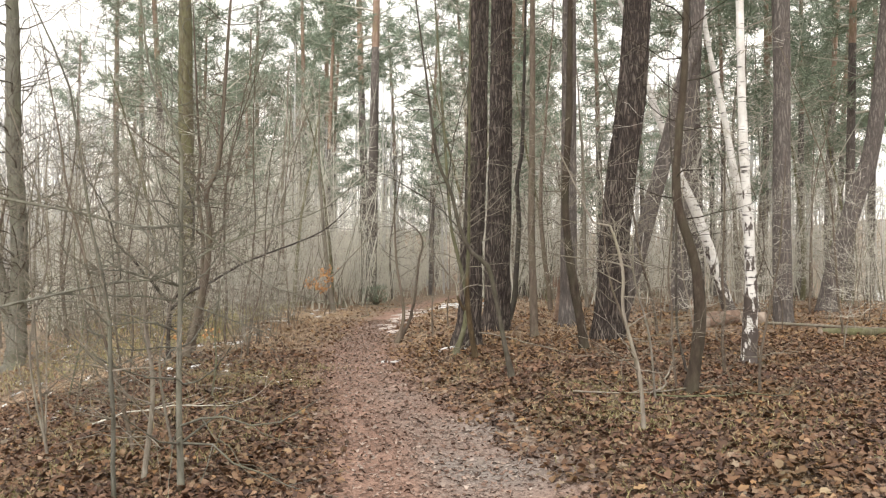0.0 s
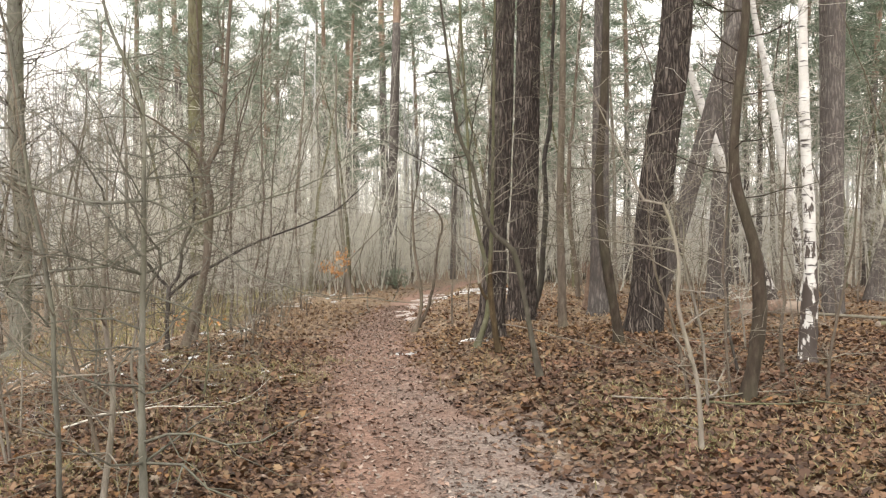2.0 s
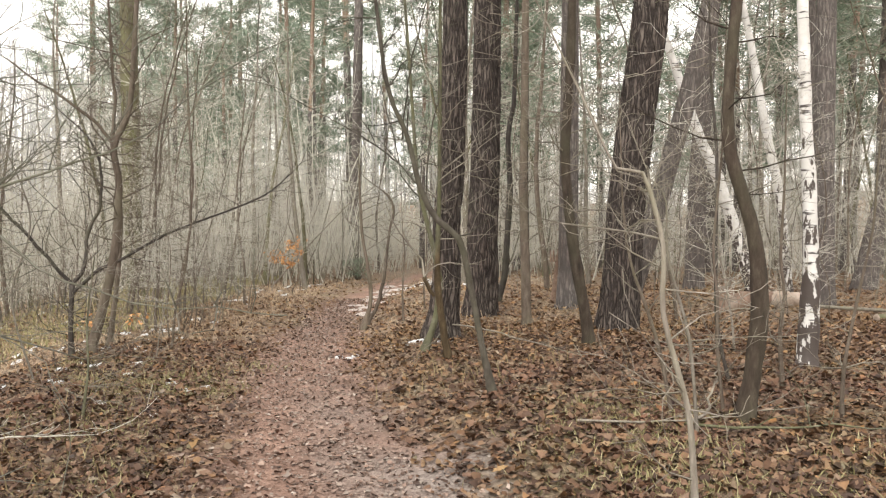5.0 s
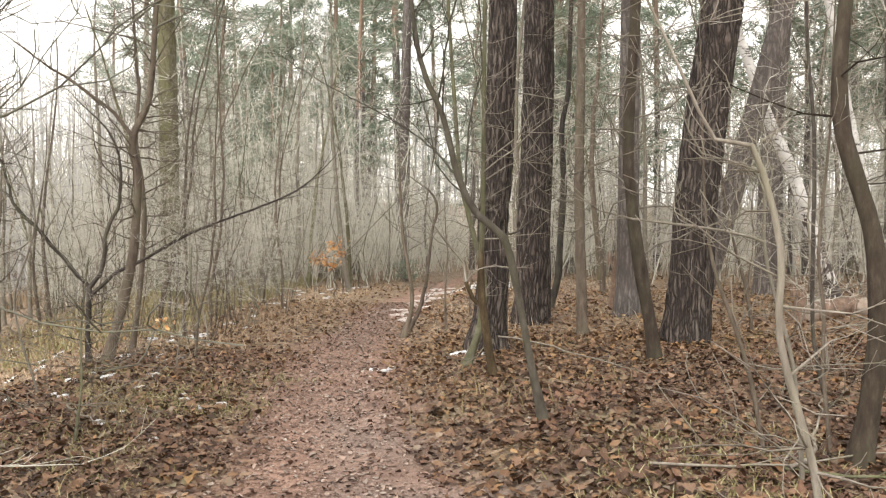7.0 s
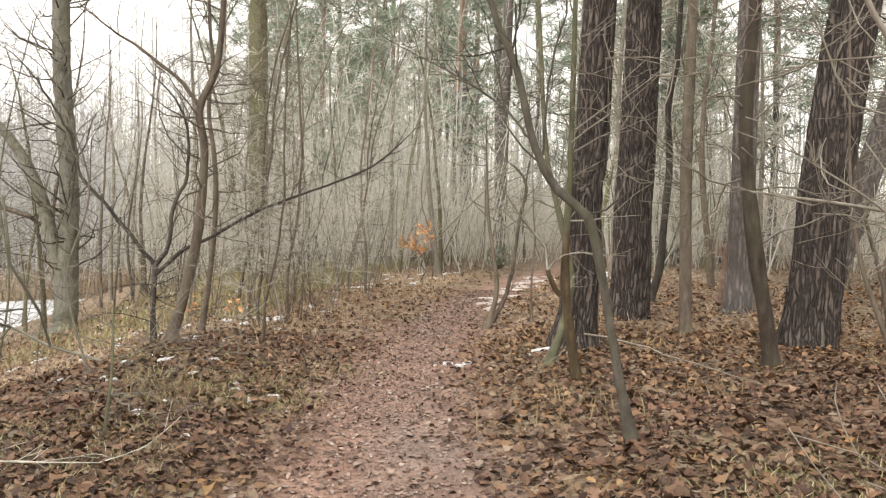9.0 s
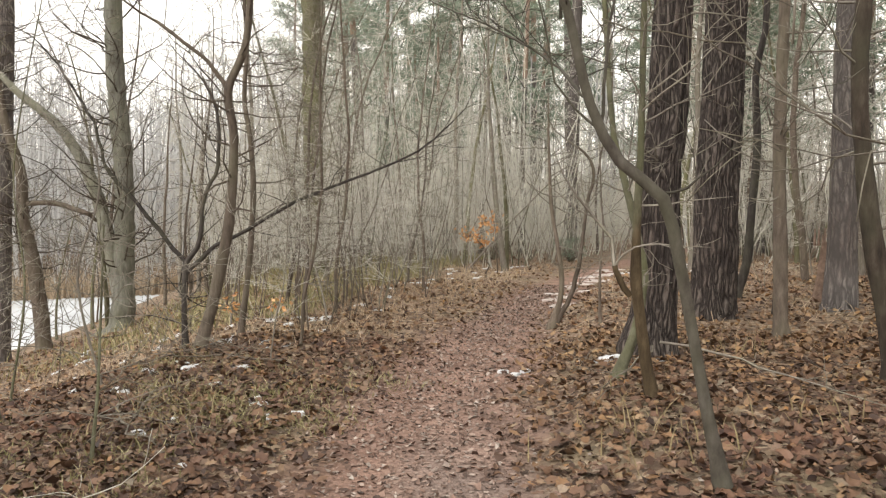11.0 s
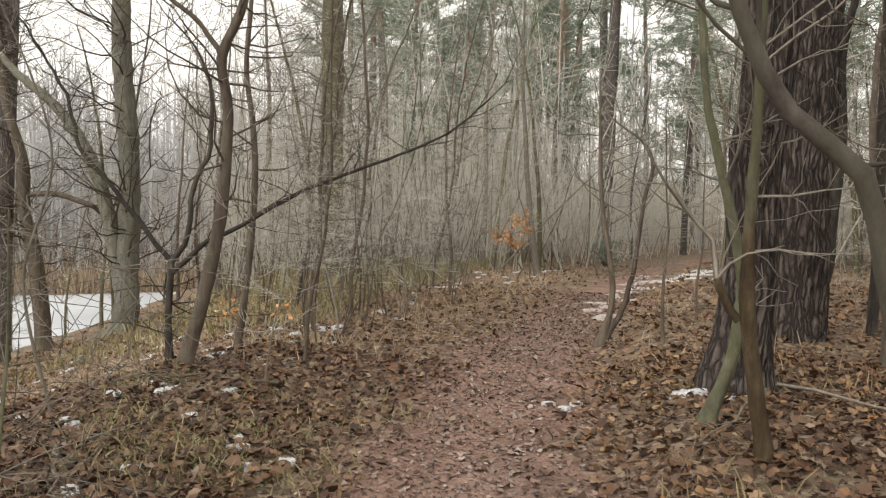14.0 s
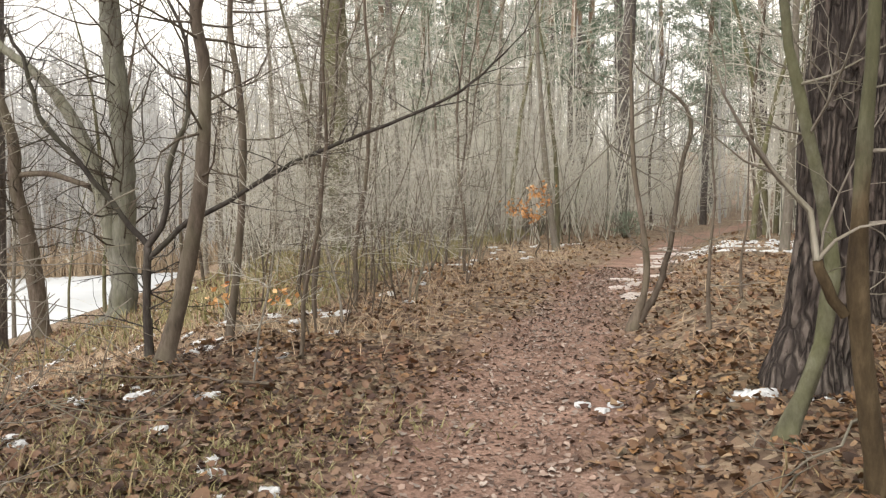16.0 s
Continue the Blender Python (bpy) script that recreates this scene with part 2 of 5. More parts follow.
def make_ground():
    m, nodes, links, bsdf = material("forest_floor")
    vec = coords(nodes, links, (1, 1, 1))
    vor = nodes.new("ShaderNodeTexVoronoi")
    vor.inputs["Scale"].default_value = 20
    links.new(vec, vor.inputs["Vector"])
    sep = nodes.new("ShaderNodeSeparateColor")
    links.new(vor.outputs["Color"], sep.inputs[0])
    leafy = ramp(nodes, [(0.0, (0.07, 0.046, 0.034)), (0.4, (0.155, 0.102, 0.07)), (0.75, (0.255, 0.175, 0.115)), (1.0, (0.37, 0.285, 0.20))])
    links.new(sep.outputs[0], leafy.inputs[0])
    big = noise_tex(nodes, links, vec, 0.9, 6, 0.65)
    olive = ramp(nodes, [(0.48, (0, 0, 0)), (0.68, (1, 1, 1))])
    links.new(big.outputs[0], olive.inputs[0])
    k = nodes.new("ShaderNodeMath")
    k.operation = "MULTIPLY"
    k.inputs[1].default_value = 0.55
    links.new(olive.outputs[0], k.inputs[0])
    floor_col = mix(nodes, links, "MIX", k.outputs[0], leafy.outputs[0], (0.22, 0.19, 0.115))
    fine = noise_tex(nodes, links, vec, 38, 7, 0.75)
    earth = ramp(nodes, [(0.30, (0.125, 0.076, 0.056)), (0.5, (0.295, 0.186, 0.142)), (0.70, (0.43, 0.30, 0.237))])
    links.new(fine.outputs[0], earth.inputs[0])
    wet = noise_tex(nodes, links, vec, 2.3, 5, 0.6)
    damp = ramp(nodes, [(0.42, (0.72, 0.68, 0.66)), (0.62, (1.06, 1.04, 1.02))])
    links.new(wet.outputs[0], damp.inputs[0])
    earth_col = mix(nodes, links, "MULTIPLY", 1.0, earth.outputs[0], damp.outputs[0])
    stony = ramp(nodes, [(0.30, (0.10, 0.085, 0.075)), (0.5, (0.23, 0.205, 0.185)), (0.70, (0.38, 0.35, 0.32))])
    links.new(fine.outputs[0], stony.inputs[0])
    grit = nodes.new("ShaderNodeAttribute")
    grit.attribute_name = "grit"
    earth_col = mix(nodes, links, "MIX", grit.outputs["Fac"], earth_col, stony.outputs[0])
    at = nodes.new("ShaderNodeAttribute")
    at.attribute_name = "trodden"
    out = mix(nodes, links, "MIX", at.outputs["Fac"], floor_col, earth_col)
    links.new(out, bsdf.inputs["Base Color"])
    bsdf.inputs["Roughness"].default_value = 0.85
    bsdf.inputs["Specular IOR Level"].default_value = 0.3
    bump(nodes, links, fine.outputs[0], bsdf, 0.8, 0.02)
    return m


FLOOR = make_ground()


def make_plain(name, a, b, scale, rough, strength, distance, sss=0.0):
    m, nodes, links, bsdf = material(name)
    n = noise_tex(nodes, links, coords(nodes, links, (1, 1, 1)), scale, 6, 0.65)
    col = ramp(nodes, [(0.3, a), (0.7, b)])
    links.new(n.outputs[0], col.inputs[0])
    links.new(col.outputs[0], bsdf.inputs["Base Color"])
    bsdf.inputs["Roughness"].default_value = rough
    bump(nodes, links, n.outputs[0], bsdf, strength, distance)
    return m


SNOW = make_plain("old_snow", (0.42, 0.42, 0.42), (0.74, 0.75, 0.76), 40, 0.6, 0.8, 0.02)
WET_ICE = make_plain("trodden_ice", (0.33, 0.25, 0.21), (0.58, 0.53, 0.50), 9, 0.4, 0.4, 0.01)
ICE = make_plain("snowy_lake_ice", (0.42, 0.435, 0.45), (0.56, 0.575, 0.59), 0.25, 0.6, 0.2, 0.02)
CUT_WOOD = make_plain("weathered_pale_wood", (0.24, 0.18, 0.135), (0.44, 0.36, 0.295), 12, 0.8, 0.5, 0.01)
ROTTEN = make_plain("rotten_red_wood", (0.11, 0.07, 0.05), (0.31, 0.21, 0.155), 14, 0.9, 1.0, 0.03)
# distance haze is put into this pale grey, well above real bark
HAZY = bark("haze_coloured_twigs", (0.42, 0.41, 0.40), (0.50, 0.492, 0.482), (0.58, 0.575, 0.565), 0.3, 6, 0.1, (0.33, 0.325, 0.29), 0.1)


# ---- mesh building ----
class Geo:
    """Collects points and faces of one mesh."""

    def __init__(self):
        self.v, self.f = [], []

    def tube(self, pts, radii, sides=5, relief=None):
        n, base = len(pts), len(self.v)
        side = None
        for i in range(n):
            a, b = pts[max(0, i - 1)], pts[min(n - 1, i + 1)]
            axis = (b - a).normalized() if (b - a).length > 1e-9 else Vector((0, 0, 1))
            if side is None:
                side = axis.cross(Vector((0.31, 0.95, 0.05)))
                if side.length < 0.1:
                    side = axis.cross(Vector((1, 0, 0)))
            side = (side - axis * side.dot(axis)).normalized()
            other = axis.cross(side)
            for k in range(sides):
                ang = 2 * math.pi * k / sides
                r = radii[i]
                if relief:
                    r = relief(r, ang, pts[i], i)
                self.v.append(pts[i] + (side * math.cos(ang) + other * math.sin(ang)) * r)
        for i in range(n - 1):
            for k in range(sides):
                a, b = base + i * sides + k, base + i * sides + (k + 1) % sides
                self.f.append((a, b, b + sides, a + sides))
        self.f.append(tuple(base + (n - 1) * sides + k for k in range(sides)))

    def mesh(self, name, mat, smooth=True):
        me = bpy.data.meshes.new(name)
        me.from_pydata([tuple(p) for p in self.v], [], self.f)
        if smooth:
            me.polygons.foreach_set("use_smooth", [True] * len(me.polygons))
        me.materials.append(mat)
        me.update()
        return me


def part(name, geo, mat, parent, label="", kind=""):
    ob = new(name, geo.mesh(name, mat))
    ob.parent = parent
    return tagged(ob, label, kind=kind)


def thing(name, at, label, category, group="", kind=""):
    ob = new(name)
    ob.matrix_basis = Matrix.Translation(at)
    ob.empty_display_size = 0.2
    return tagged(ob, label, category, group, kind)


def curve(nodes, step=0.12, wobble=0.0, rng=None):
    """A smooth line with radii through (x, y, z, r) nodes."""
    pts, rad = [], []
    P = [Vector(n[:3]) for n in nodes]
    R = [n[3] for n in nodes]
    for i in range(len(P) - 1):
        p0, p1, p2, p3 = P[max(0, i - 1)], P[i], P[i + 1], P[min(len(P) - 1, i + 2)]
        m = max(2, int((p2 - p1).length / step))
        for j in range(m + (i == len(P) - 2)):
            t = j / m
            q = 0.5 * ((2 * p1) + (p2 - p0) * t + (2 * p0 - 5 * p1 + 4 * p2 - p3) * t * t + (3 * p1 - p0 - 3 * p2 + p3) * t ** 3)
            if wobble:
                q = q + Vector((rng.gauss(0, wobble), rng.gauss(0, wobble), 0))
            pts.append(q)
            rad.append(R[i] * (1 - t) + R[i + 1] * t)
    return pts, rad


def grow(geo, p, way, length, r, level, rng, spread=0.75, lift=0.12, kids=5, sides=4, thin=0.0022):
    """A wandering bare branch with its side shoots."""
    n = (2 if length < 0.3 else 3 if length < 0.7 else int(3 + length * 2)) + (1 if thin < 0.0025 else 0)
    bent = 0.24 if thin < 0.0025 else 0.17
    pts, d = [p.copy()], way.normalized()
    for i in range(n):
        d = (d + Vector((rng.gauss(0, bent), rng.gauss(0, bent), rng.gauss(0, bent) + lift))).normalized()
        pts.append(pts[-1] + d * (length / n))
    rad = [max(thin, r * (1 - 0.82 * i / n)) for i in range(n + 1)]
    geo.tube(pts, rad, sides if r > 0.008 else 3)
    if level <= 0:
        return
    for k in range(kids):
        i = min(n - 1, int(n * (0.18 + 0.8 * (k + rng.random()) / kids)))
        axis = (pts[i + 1] - pts[i]).normalized()
        turn = Vector((rng.gauss(0, 1), rng.gauss(0, 1), rng.gauss(0, 0.6)))
        turn = (turn - axis * turn.dot(axis)).normalized()
        grow(geo, pts[i], axis * (1 - spread * 0.5) + turn * spread, length * rng.uniform(0.28, 0.6) * (1.15 - 0.5 * i / n), max(thin, rad[i] * 0.55), level - 1, rng, spread, lift, max(2, kids - 1), 3, thin)


def shoots(geo, pts, rad, rng, count, low, high, length, level=1, out=None, up=0.3, kids=5, thin=0.0022):
    """Side branches along a stem between two heights above its foot."""
    z0 = pts[0].z
    fit = [i for i in range(1, len(pts) - 1) if low <= pts[i].z - z0 <= high]
    if not fit:
        return
    for _ in range(count):
        i = rng.choice(fit)
        ang = rng.uniform(0, 2 * math.pi)
        way = Vector((math.cos(ang), math.sin(ang), rng.uniform(-0.1, 0.9) * up * 2))
        grow(geo, pts[i] + way.normalized() * rad[i] * 0.6, way, length * rng.uniform(0.5, 1.2), min(rad[i] * 0.45, 0.004 + 0.005 * length), level, rng, 0.8, 0.06, kids, 4, thin)


def needles(geo, at, size, rng, blades):
    """A tuft of pine needles."""
    for _ in range(blades):
        d = Vector((rng.gauss(0, 1), rng.gauss(0, 1), rng.gauss(0.25, 0.8))).normalized()
        s = d.cross(Vector((rng.gauss(0, 1), rng.gauss(0, 1), rng.gauss(0, 1)))).normalized() * size * 0.05
        a = at + d * size * rng.uniform(0.0, 0.35)
        b = at + d * size * rng.uniform(0.7, 1.25)
        i = len(geo.v)
        geo.v += [a - s, a + s, b]
        geo.f.append((i, i + 1, i + 2))


def pine_crown(limbs, tufts, axis, low, high, reach, rng, count, blades=18, size=0.34):
    """Whorled limbs with needle tufts on the stem's upper part. axis(z) gives the stem's place at a height."""
    for k in range(count):
        z = low + (high - low) * (k + rng.random()) / count
        ang = rng.uniform(0, 2 * math.pi)
        f = (z - low) / (high - low)
        ln = reach * (0.45 + 0.75 * math.sin(math.pi * min(1, 0.2 + 0.75 * f))) * rng.uniform(0.55, 1.15)
        p = axis(z)
        d = Vector((math.cos(ang), math.sin(ang), 0.05 + 0.35 * f))
        pts = [p]
        for _ in range(7):
            d = (d + Vector((rng.gauss(0, 0.13), rng.gauss(0, 0.13), rng.gauss(0.03, 0.09)))).normalized()
            pts.append(pts[-1] + d * ln / 7)
        limbs.tube(pts, [0.045 * (1 - 0.85 * i / 7) * (0.5 + ln / reach * 0.5) for i in range(8)], 4)
        for i in range(2, 8):
            for _ in range(2 if i < 5 else 3):
                off = Vector((rng.gauss(0, 0.3), rng.gauss(0, 0.3), rng.gauss(0.05, 0.14))) * (0.5 + 0.12 * i)
                tip = pts[i] + off
                limbs.tube([pts[i], pts[i] * 0.45 + tip * 0.55 + Vector((0, 0, 0.03)), tip], [0.012, 0.008, 0.004], 3)
                needles(tufts, tip, size * rng.uniform(0.7, 1.3), rng, blades)


# ---- the lie of the land ----
PATH_Y = (-30.0, 0.0, 5.0, 6.4, 7.7, 9.0, 10.0, 12.3, 13.6, 15.0, 17.0, 19.5, 22.0, 27.0, 40.0, 400.0)
PATH_X = (2.4, 1.0, 0.02, -0.22, -0.54, -0.85, -1.06, -1.29, -1.36, -1.38, -1.36, -1.25, -1.15, -0.95, 0.6, 60.0)


def path_half(y):
    """Half the width of the trodden path."""
    return np.interp(y, (0.0, 5.0, 7.5, 10.0, 12.5, 14.0, 20.0), (0.95, 0.88, 0.72, 0.64, 0.54, 0.42, 0.42))


def smooth(k):
    k = np.clip(k, 0, 1)
    return k * k * (3 - 2 * k)


def shore_start(y):
    """How far from the path the ground begins to fall to the lake."""
    return 2.4 + 0.45 * np.clip(y - 12, 0, 17) + 0.6 * np.clip(y - 29, 0, 60)


def land(x, y, fine=True):
    """Height of the ground: a bank with a trodden path, falling to a lake on one side and to a hollow on the other."""
    x, y = np.asarray(x, float), np.asarray(y, float)
    d = x - np.interp(y, PATH_Y, PATH_X)
    k = smooth((np.abs(d) - 0.45) / 0.9)
    z = 0.09 - 0.008 * np.clip(y - 9, 0, 40) - 0.03 * np.clip(y - 18, 0, 25) + np.where(d > 0, 0.24 * k, 0.03 * k)
    start = shore_start(y)
    z = z - 0.30 * np.clip(-d - start, 0, 13) + 0.42 * np.clip(-d - start - 22, 0, 6) + 0.04 * np.clip(-d - start - 28, 0, 60)
    z = z - 0.16 * np.clip(d - 13, 0, 24) + 0.20 * np.clip(d - 60, 0, 50)
    z = z + 0.05 * np.clip(y - 60, 0, 120)
    s = 0.8 * y - 0.6 * x - 45.0
    z = np.maximum(z, -3.4 + 0.30 * np.clip(s, 0, 4) + 0.11 * np.clip(s - 4, 0, 60))
    if fine:
        off = smooth((np.abs(d) - 0.3) / 0.6)
        z = z + off * (0.022 * np.sin(3.1 * x + 1.3 * np.sin(1.7 * y)) * np.sin(2.7 * y + 0.8 * x) + 0.03 * np.sin(0.9 * x + 2.0) * np.sin(1.1 * y) * np.clip(np.abs(d) - 0.9, 0, 1))
        z = z + (0.25 + 0.75 * off) * 0.010 * np.sin(11.3 * x + 3 * np.sin(4.1 * y)) * np.sin(9.7 * y + 2 * np.sin(5.3 * x))
    return z


def ground_z(x, y):
    return float(land(x, y))


def spaced(*runs):
    out = []
    for a, b, step in runs:
        out.append(np.arange(a, b - 1e-6, step))
    return np.concatenate(out + [np.array([runs[-1][1]])])


def build_ground():
    xs = spaced((-700, -120, 40), (-120, -40, 4), (-40, -12, 1), (-12, -6, 0.3), (-6, 6, 0.1), (6, 14, 0.3), (14, 60, 1.5), (60, 120, 5), (120, 700, 40))
    ys = spaced((-700, -60, 40), (-60, -6, 3), (-6, 3, 0.4), (3, 15, 0.1), (15, 24, 0.2), (24, 60, 1.2), (60, 160, 5), (160, 800, 40))
    X, Y = np.meshgrid(xs, ys)
    Z = land(X, Y)
    nx, ny = len(xs), len(ys)
    co = np.stack([X, Y, Z], -1).reshape(-1, 3)
    i = (np.arange(ny - 1)[:, None] * nx + np.arange(nx - 1)[None, :]).ravel()
    faces = np.stack([i, i + 1, i + 1 + nx, i + nx], -1)
    me = bpy.data.meshes.new("ground")
    me.from_pydata(co.tolist(), [], faces.tolist())
    me.polygons.foreach_set("use_smooth", [True] * len(me.polygons))
    d = np.abs(X - np.interp(Y, PATH_Y, PATH_X))
    edge = path_half(Y) + 0.14 * np.sin(2.1 * Y) * np.sin(0.9 * Y + 1) + 0.08 * np.sin(6.3 * Y + X * 4)
    mask = (1 - smooth((d - edge + 0.2) / 0.42)).ravel()
    me.attributes.new("trodden", "FLOAT", "POINT").data.foreach_set("value", mask.astype(np.float32))
    side = X - np.interp(Y, PATH_Y, PATH_X)
    grit = smooth((side + 0.25) / 0.35) * smooth((10.5 - Y) / 4.0) * (0.55 + 0.35 * np.sin(2.3 * X + 1.9 * Y) * np.sin(3.1 * Y))
    me.attributes.new("grit", "FLOAT", "POINT").data.foreach_set("value", grit.ravel().astype(np.float32))
    me.materials.append(FLOOR)
    ob = tagged(new("ground", me), "forest floor of brown leaf litter with a trodden reddish path", "ground", kind="structure")
    return ob


build_ground()


def build_lake(name, x0, x1, y0, y1, label):
    me = bpy.data.meshes.new(name)
    me.from_pydata([(x0, y0, -3.2), (x1, y0, -3.2), (x1, y1, -3.2), (x0, y1, -3.2)], [], [(0, 1, 2, 3)])
    me.materials.append(ICE)
    tagged(new(name, me), label, "lake", kind="structure")


build_lake("water", -120, -14, -300, 320, "frozen lake under a thin cover of snow")
build_lake("water", 30, 150, -300, 420, "frozen pond with snow beyond the trees")


# ---- the trees that stand by the path ----
def stretch(nodes, height, lean=0.3, taper=0.25):
    """Carries a stem's nodes on to its full height."""
    a, b = Vector(nodes[-2][:3]), Vector(nodes[-1][:3])
    d = (b - a).normalized()
    r, top = nodes[-1][3], nodes[0][2] + height
    out = list(nodes)
    left = top - b.z
    for k in (0.35, 0.7, 1.0):
        way = (d * lean + Vector((0, 0, 1 - lean))).normalized()
        q = b + way * left * k
        out.append((q.x, q.y, q.z, r * (1 - (1 - taper) * k)))
    return out


def local(nodes, at):
    return [(n[0] - at[0], n[1] - at[1], n[2] - at[2], n[3]) for n in nodes]


def rooted(nodes):
    """Lets the foot go a little into the ground and flare."""
    x, y, z, r = nodes[0]
    g = min(z, ground_z(x, y))
    return [(x, y, g - 0.12, r * 1.08)] + [(x, y, g + 0.03, r)] + [tuple(n) for n in nodes[1:]]


def furrows(seed, depth):
    """Deep upright bark furrows, broken into plates."""
    def relief(r, ang, p, i):
        u = Vector((math.cos(ang) * 3.1 + seed, math.sin(ang) * 3.1, p.z * 1.5 + seed))
        w = noise.noise(u * 1.3) * 0.9
        ridge = 1 - abs(math.sin(ang * 11 + w * 4.0 + 0.6 * noise.noise(Vector((p.z * 3.0, ang, seed)))))
        cross = max(0.0, noise.noise(Vector((ang * 5 + seed, p.z * 9, seed)))) * 0.6
        return r * (1 + 0.06 * w) + depth * (0.5 - ridge ** 1.6 - cross)
    return relief


def pine(nodes, label, height, seed, crown=True, near=True):
    rng = random.Random(seed)
    at = (nodes[0][0], nodes[0][1], ground_z(nodes[0][0], nodes[0][1]))
    root = thing("pine_tree", at, label, "tree", "pines by the path")
    full = local(stretch(rooted(nodes), height, 0.35, 0.35), at)
    line, line_r = curve(full, 0.05 if near else 0.3)
    cut = max(i for i, p in enumerate(line) if p.z < 8.0)
    low, low_r = line[:cut + 1], line_r[:cut + 1]
    flare = [r * (1 + 0.12 * max(0, 1 - p.z / 0.35) ** 2) for p, r in zip(low, low_r)]
    g = Geo()
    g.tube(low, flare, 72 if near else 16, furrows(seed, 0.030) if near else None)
    part("trunk", g, PINE if near else PINE_HAZED, root)
    up, up_r = line[cut::4], line_r[cut::4]
    if len(up) > 1:
        g = Geo()
        g.tube(up, [r * 0.99 for r in up_r], 12)
        part("upper_trunk", g, PINE_TOP, root, "orange flaky upper trunk")
    if near:
        g = Geo()
        shoots(g, low, low_r, rng, 22, 1.3, 6.0, 0.8, 1, up=0.05, kids=4, thin=0.0015)
        part("dead_growth", g, GREY, root, "thin dry twigs", "stuff")
    if crown:
        limbs, tufts = Geo(), Geo()
        zs = [n[2] for n in full]

        def axis(z):
            return Vector((np.interp(z, zs, [n[0] for n in full]), np.interp(z, zs, [n[1] for n in full]), z))
        pine_crown(limbs, tufts, axis, height * 0.6, height, 2.2, rng, 22, 14, 0.4)
        part("crown", limbs, PINE_TOP, root, kind="stuff")
        part("foliage", tufts, NEEDLE, root, "dark green needles", "stuff")
    return root


def stem_tree(name, nodes, label, height, seed, mat, limbs=(), twig=GREY, count=10, low=0.8, high=9, length=0.9, level=1, kids=5, category="tree", group="", sides=10, taper=0.3, lean=0.35):
    """A bare tree: its stem, its named limbs, and fine side twigs."""
    rng = random.Random(seed)
    at = (nodes[0][0], nodes[0][1], ground_z(nodes[0][0], nodes[0][1]))
    root = thing(name, at, label, category, group)
    full = rooted(nodes)
    if height:
        full = stretch(full, height, lean, taper)
    pts, rad = curve(local(full, at), 0.09, 0.0)
    rad = [0.84 * r * (1 + 0.25 * max(0, 1 - p.z / 0.12) ** 2) for p, r in zip(pts, rad)]
    g = Geo()

    def knots(r, ang, p, i):
        return r * (1 + (0.16 if sides < 16 else 0.24) * noise.noise(Vector((math.cos(ang) * 1.5, math.sin(ang) * 1.5, p.z * 4 + seed))) + 0.08 * noise.noise(Vector((ang * 3, p.z * 15, seed))))
    g.tube(pts, rad, sides, knots)
    part("trunk", g, mat, root)
    fine = Geo()
    for nodes2 in limbs:
        lp, lr = curve(local(nodes2, at), 0.08, 0.006, rng)
        lg = Geo()
        lr = [r * 0.82 for r in lr]
        lg.tube(lp, lr, 7)
        limb = part("branch", lg, mat, root)
        side = Geo()
        for k in range(3, len(lp) - 1):
            if rng.random() < 0.7:
                d = (lp[k] - lp[k - 1]).normalized() + Vector((rng.gauss(0, 0.6), rng.gauss(0, 0.6), rng.gauss(0.25, 0.5)))
                grow(side, lp[k], d, rng.uniform(0.2, 0.75), min(0.006, lr[k] * 0.6), 1, rng, 0.75, 0.05, 4, 3, 0.0018)
        grow(side, lp[-1], lp[-1] - lp[-3], 0.8, lr[-1], 1, rng, 0.7, 0.05, 5, 3)
        part("side_growth", side, twig, limb, kind="stuff")
    shoots(fine, pts, rad, rng, int(count * 1.5), low, high, length, level, up=0.35, kids=kids, thin=0.0019)
    if fine.f:
        part("crown", fine, twig, root, kind="stuff")
    return root


# pines with furrowed bark
pine([(0.31, 10.78, 0.32, 0.195), (0.35, 10.8, 0.65, 0.152), (0.38, 10.8, 1.09, 0.137), (0.38, 10.81, 1.61, 0.132), (0.45, 10.83, 2.69, 0.127)], "old pine with furrowed dark bark and snow at its foot", 17, 11)
pine([(0.83, 12.8, 0.3, 0.219), (0.86, 12.81, 0.79, 0.198), (0.87, 12.81, 1.68, 0.187), (0.92, 12.83, 3.12, 0.175)], "old pine with furrowed reddish-brown bark", 18, 12)
pine([(2.31, 11.32, 0.31, 0.226), (2.37, 11.32, 1.01, 0.205), (2.41, 11.32, 1.7, 0.198), (2.52, 11.32, 2.72, 0.197), (2.71, 11.32, 4.41, 0.183)], "leaning old pine with furrowed bark in leaf litter", 17, 13)
pine([(2.17, 14.01, 0.29, 0.175), (2.18, 14.01, 0.84, 0.15)], "dark pine stem behind the path-side pines", 16, 14, near=False)
pine([(5.76, 13.65, 0.29, 0.165), (5.74, 13.65, 2.16, 0.148), (5.75, 13.65, 3.84, 0.139), (5.76, 13.65, 5.1, 0.13)], "tall pine with reddish-grey bark behind a birch", 18, 15, near=False)
pine([(2.79, 12.98, 0.3, 0.136), (3.11, 12.97, 1.39, 0.132), (3.35, 12.97, 2.27, 0.128), (3.68, 12.97, 3.47, 0.127), (3.95, 12.97, 4.58, 0.119), (4.05, 12.97, 4.89, 0.111)], "slanting pine stem among thin bare stems", 15, 16, near=False)
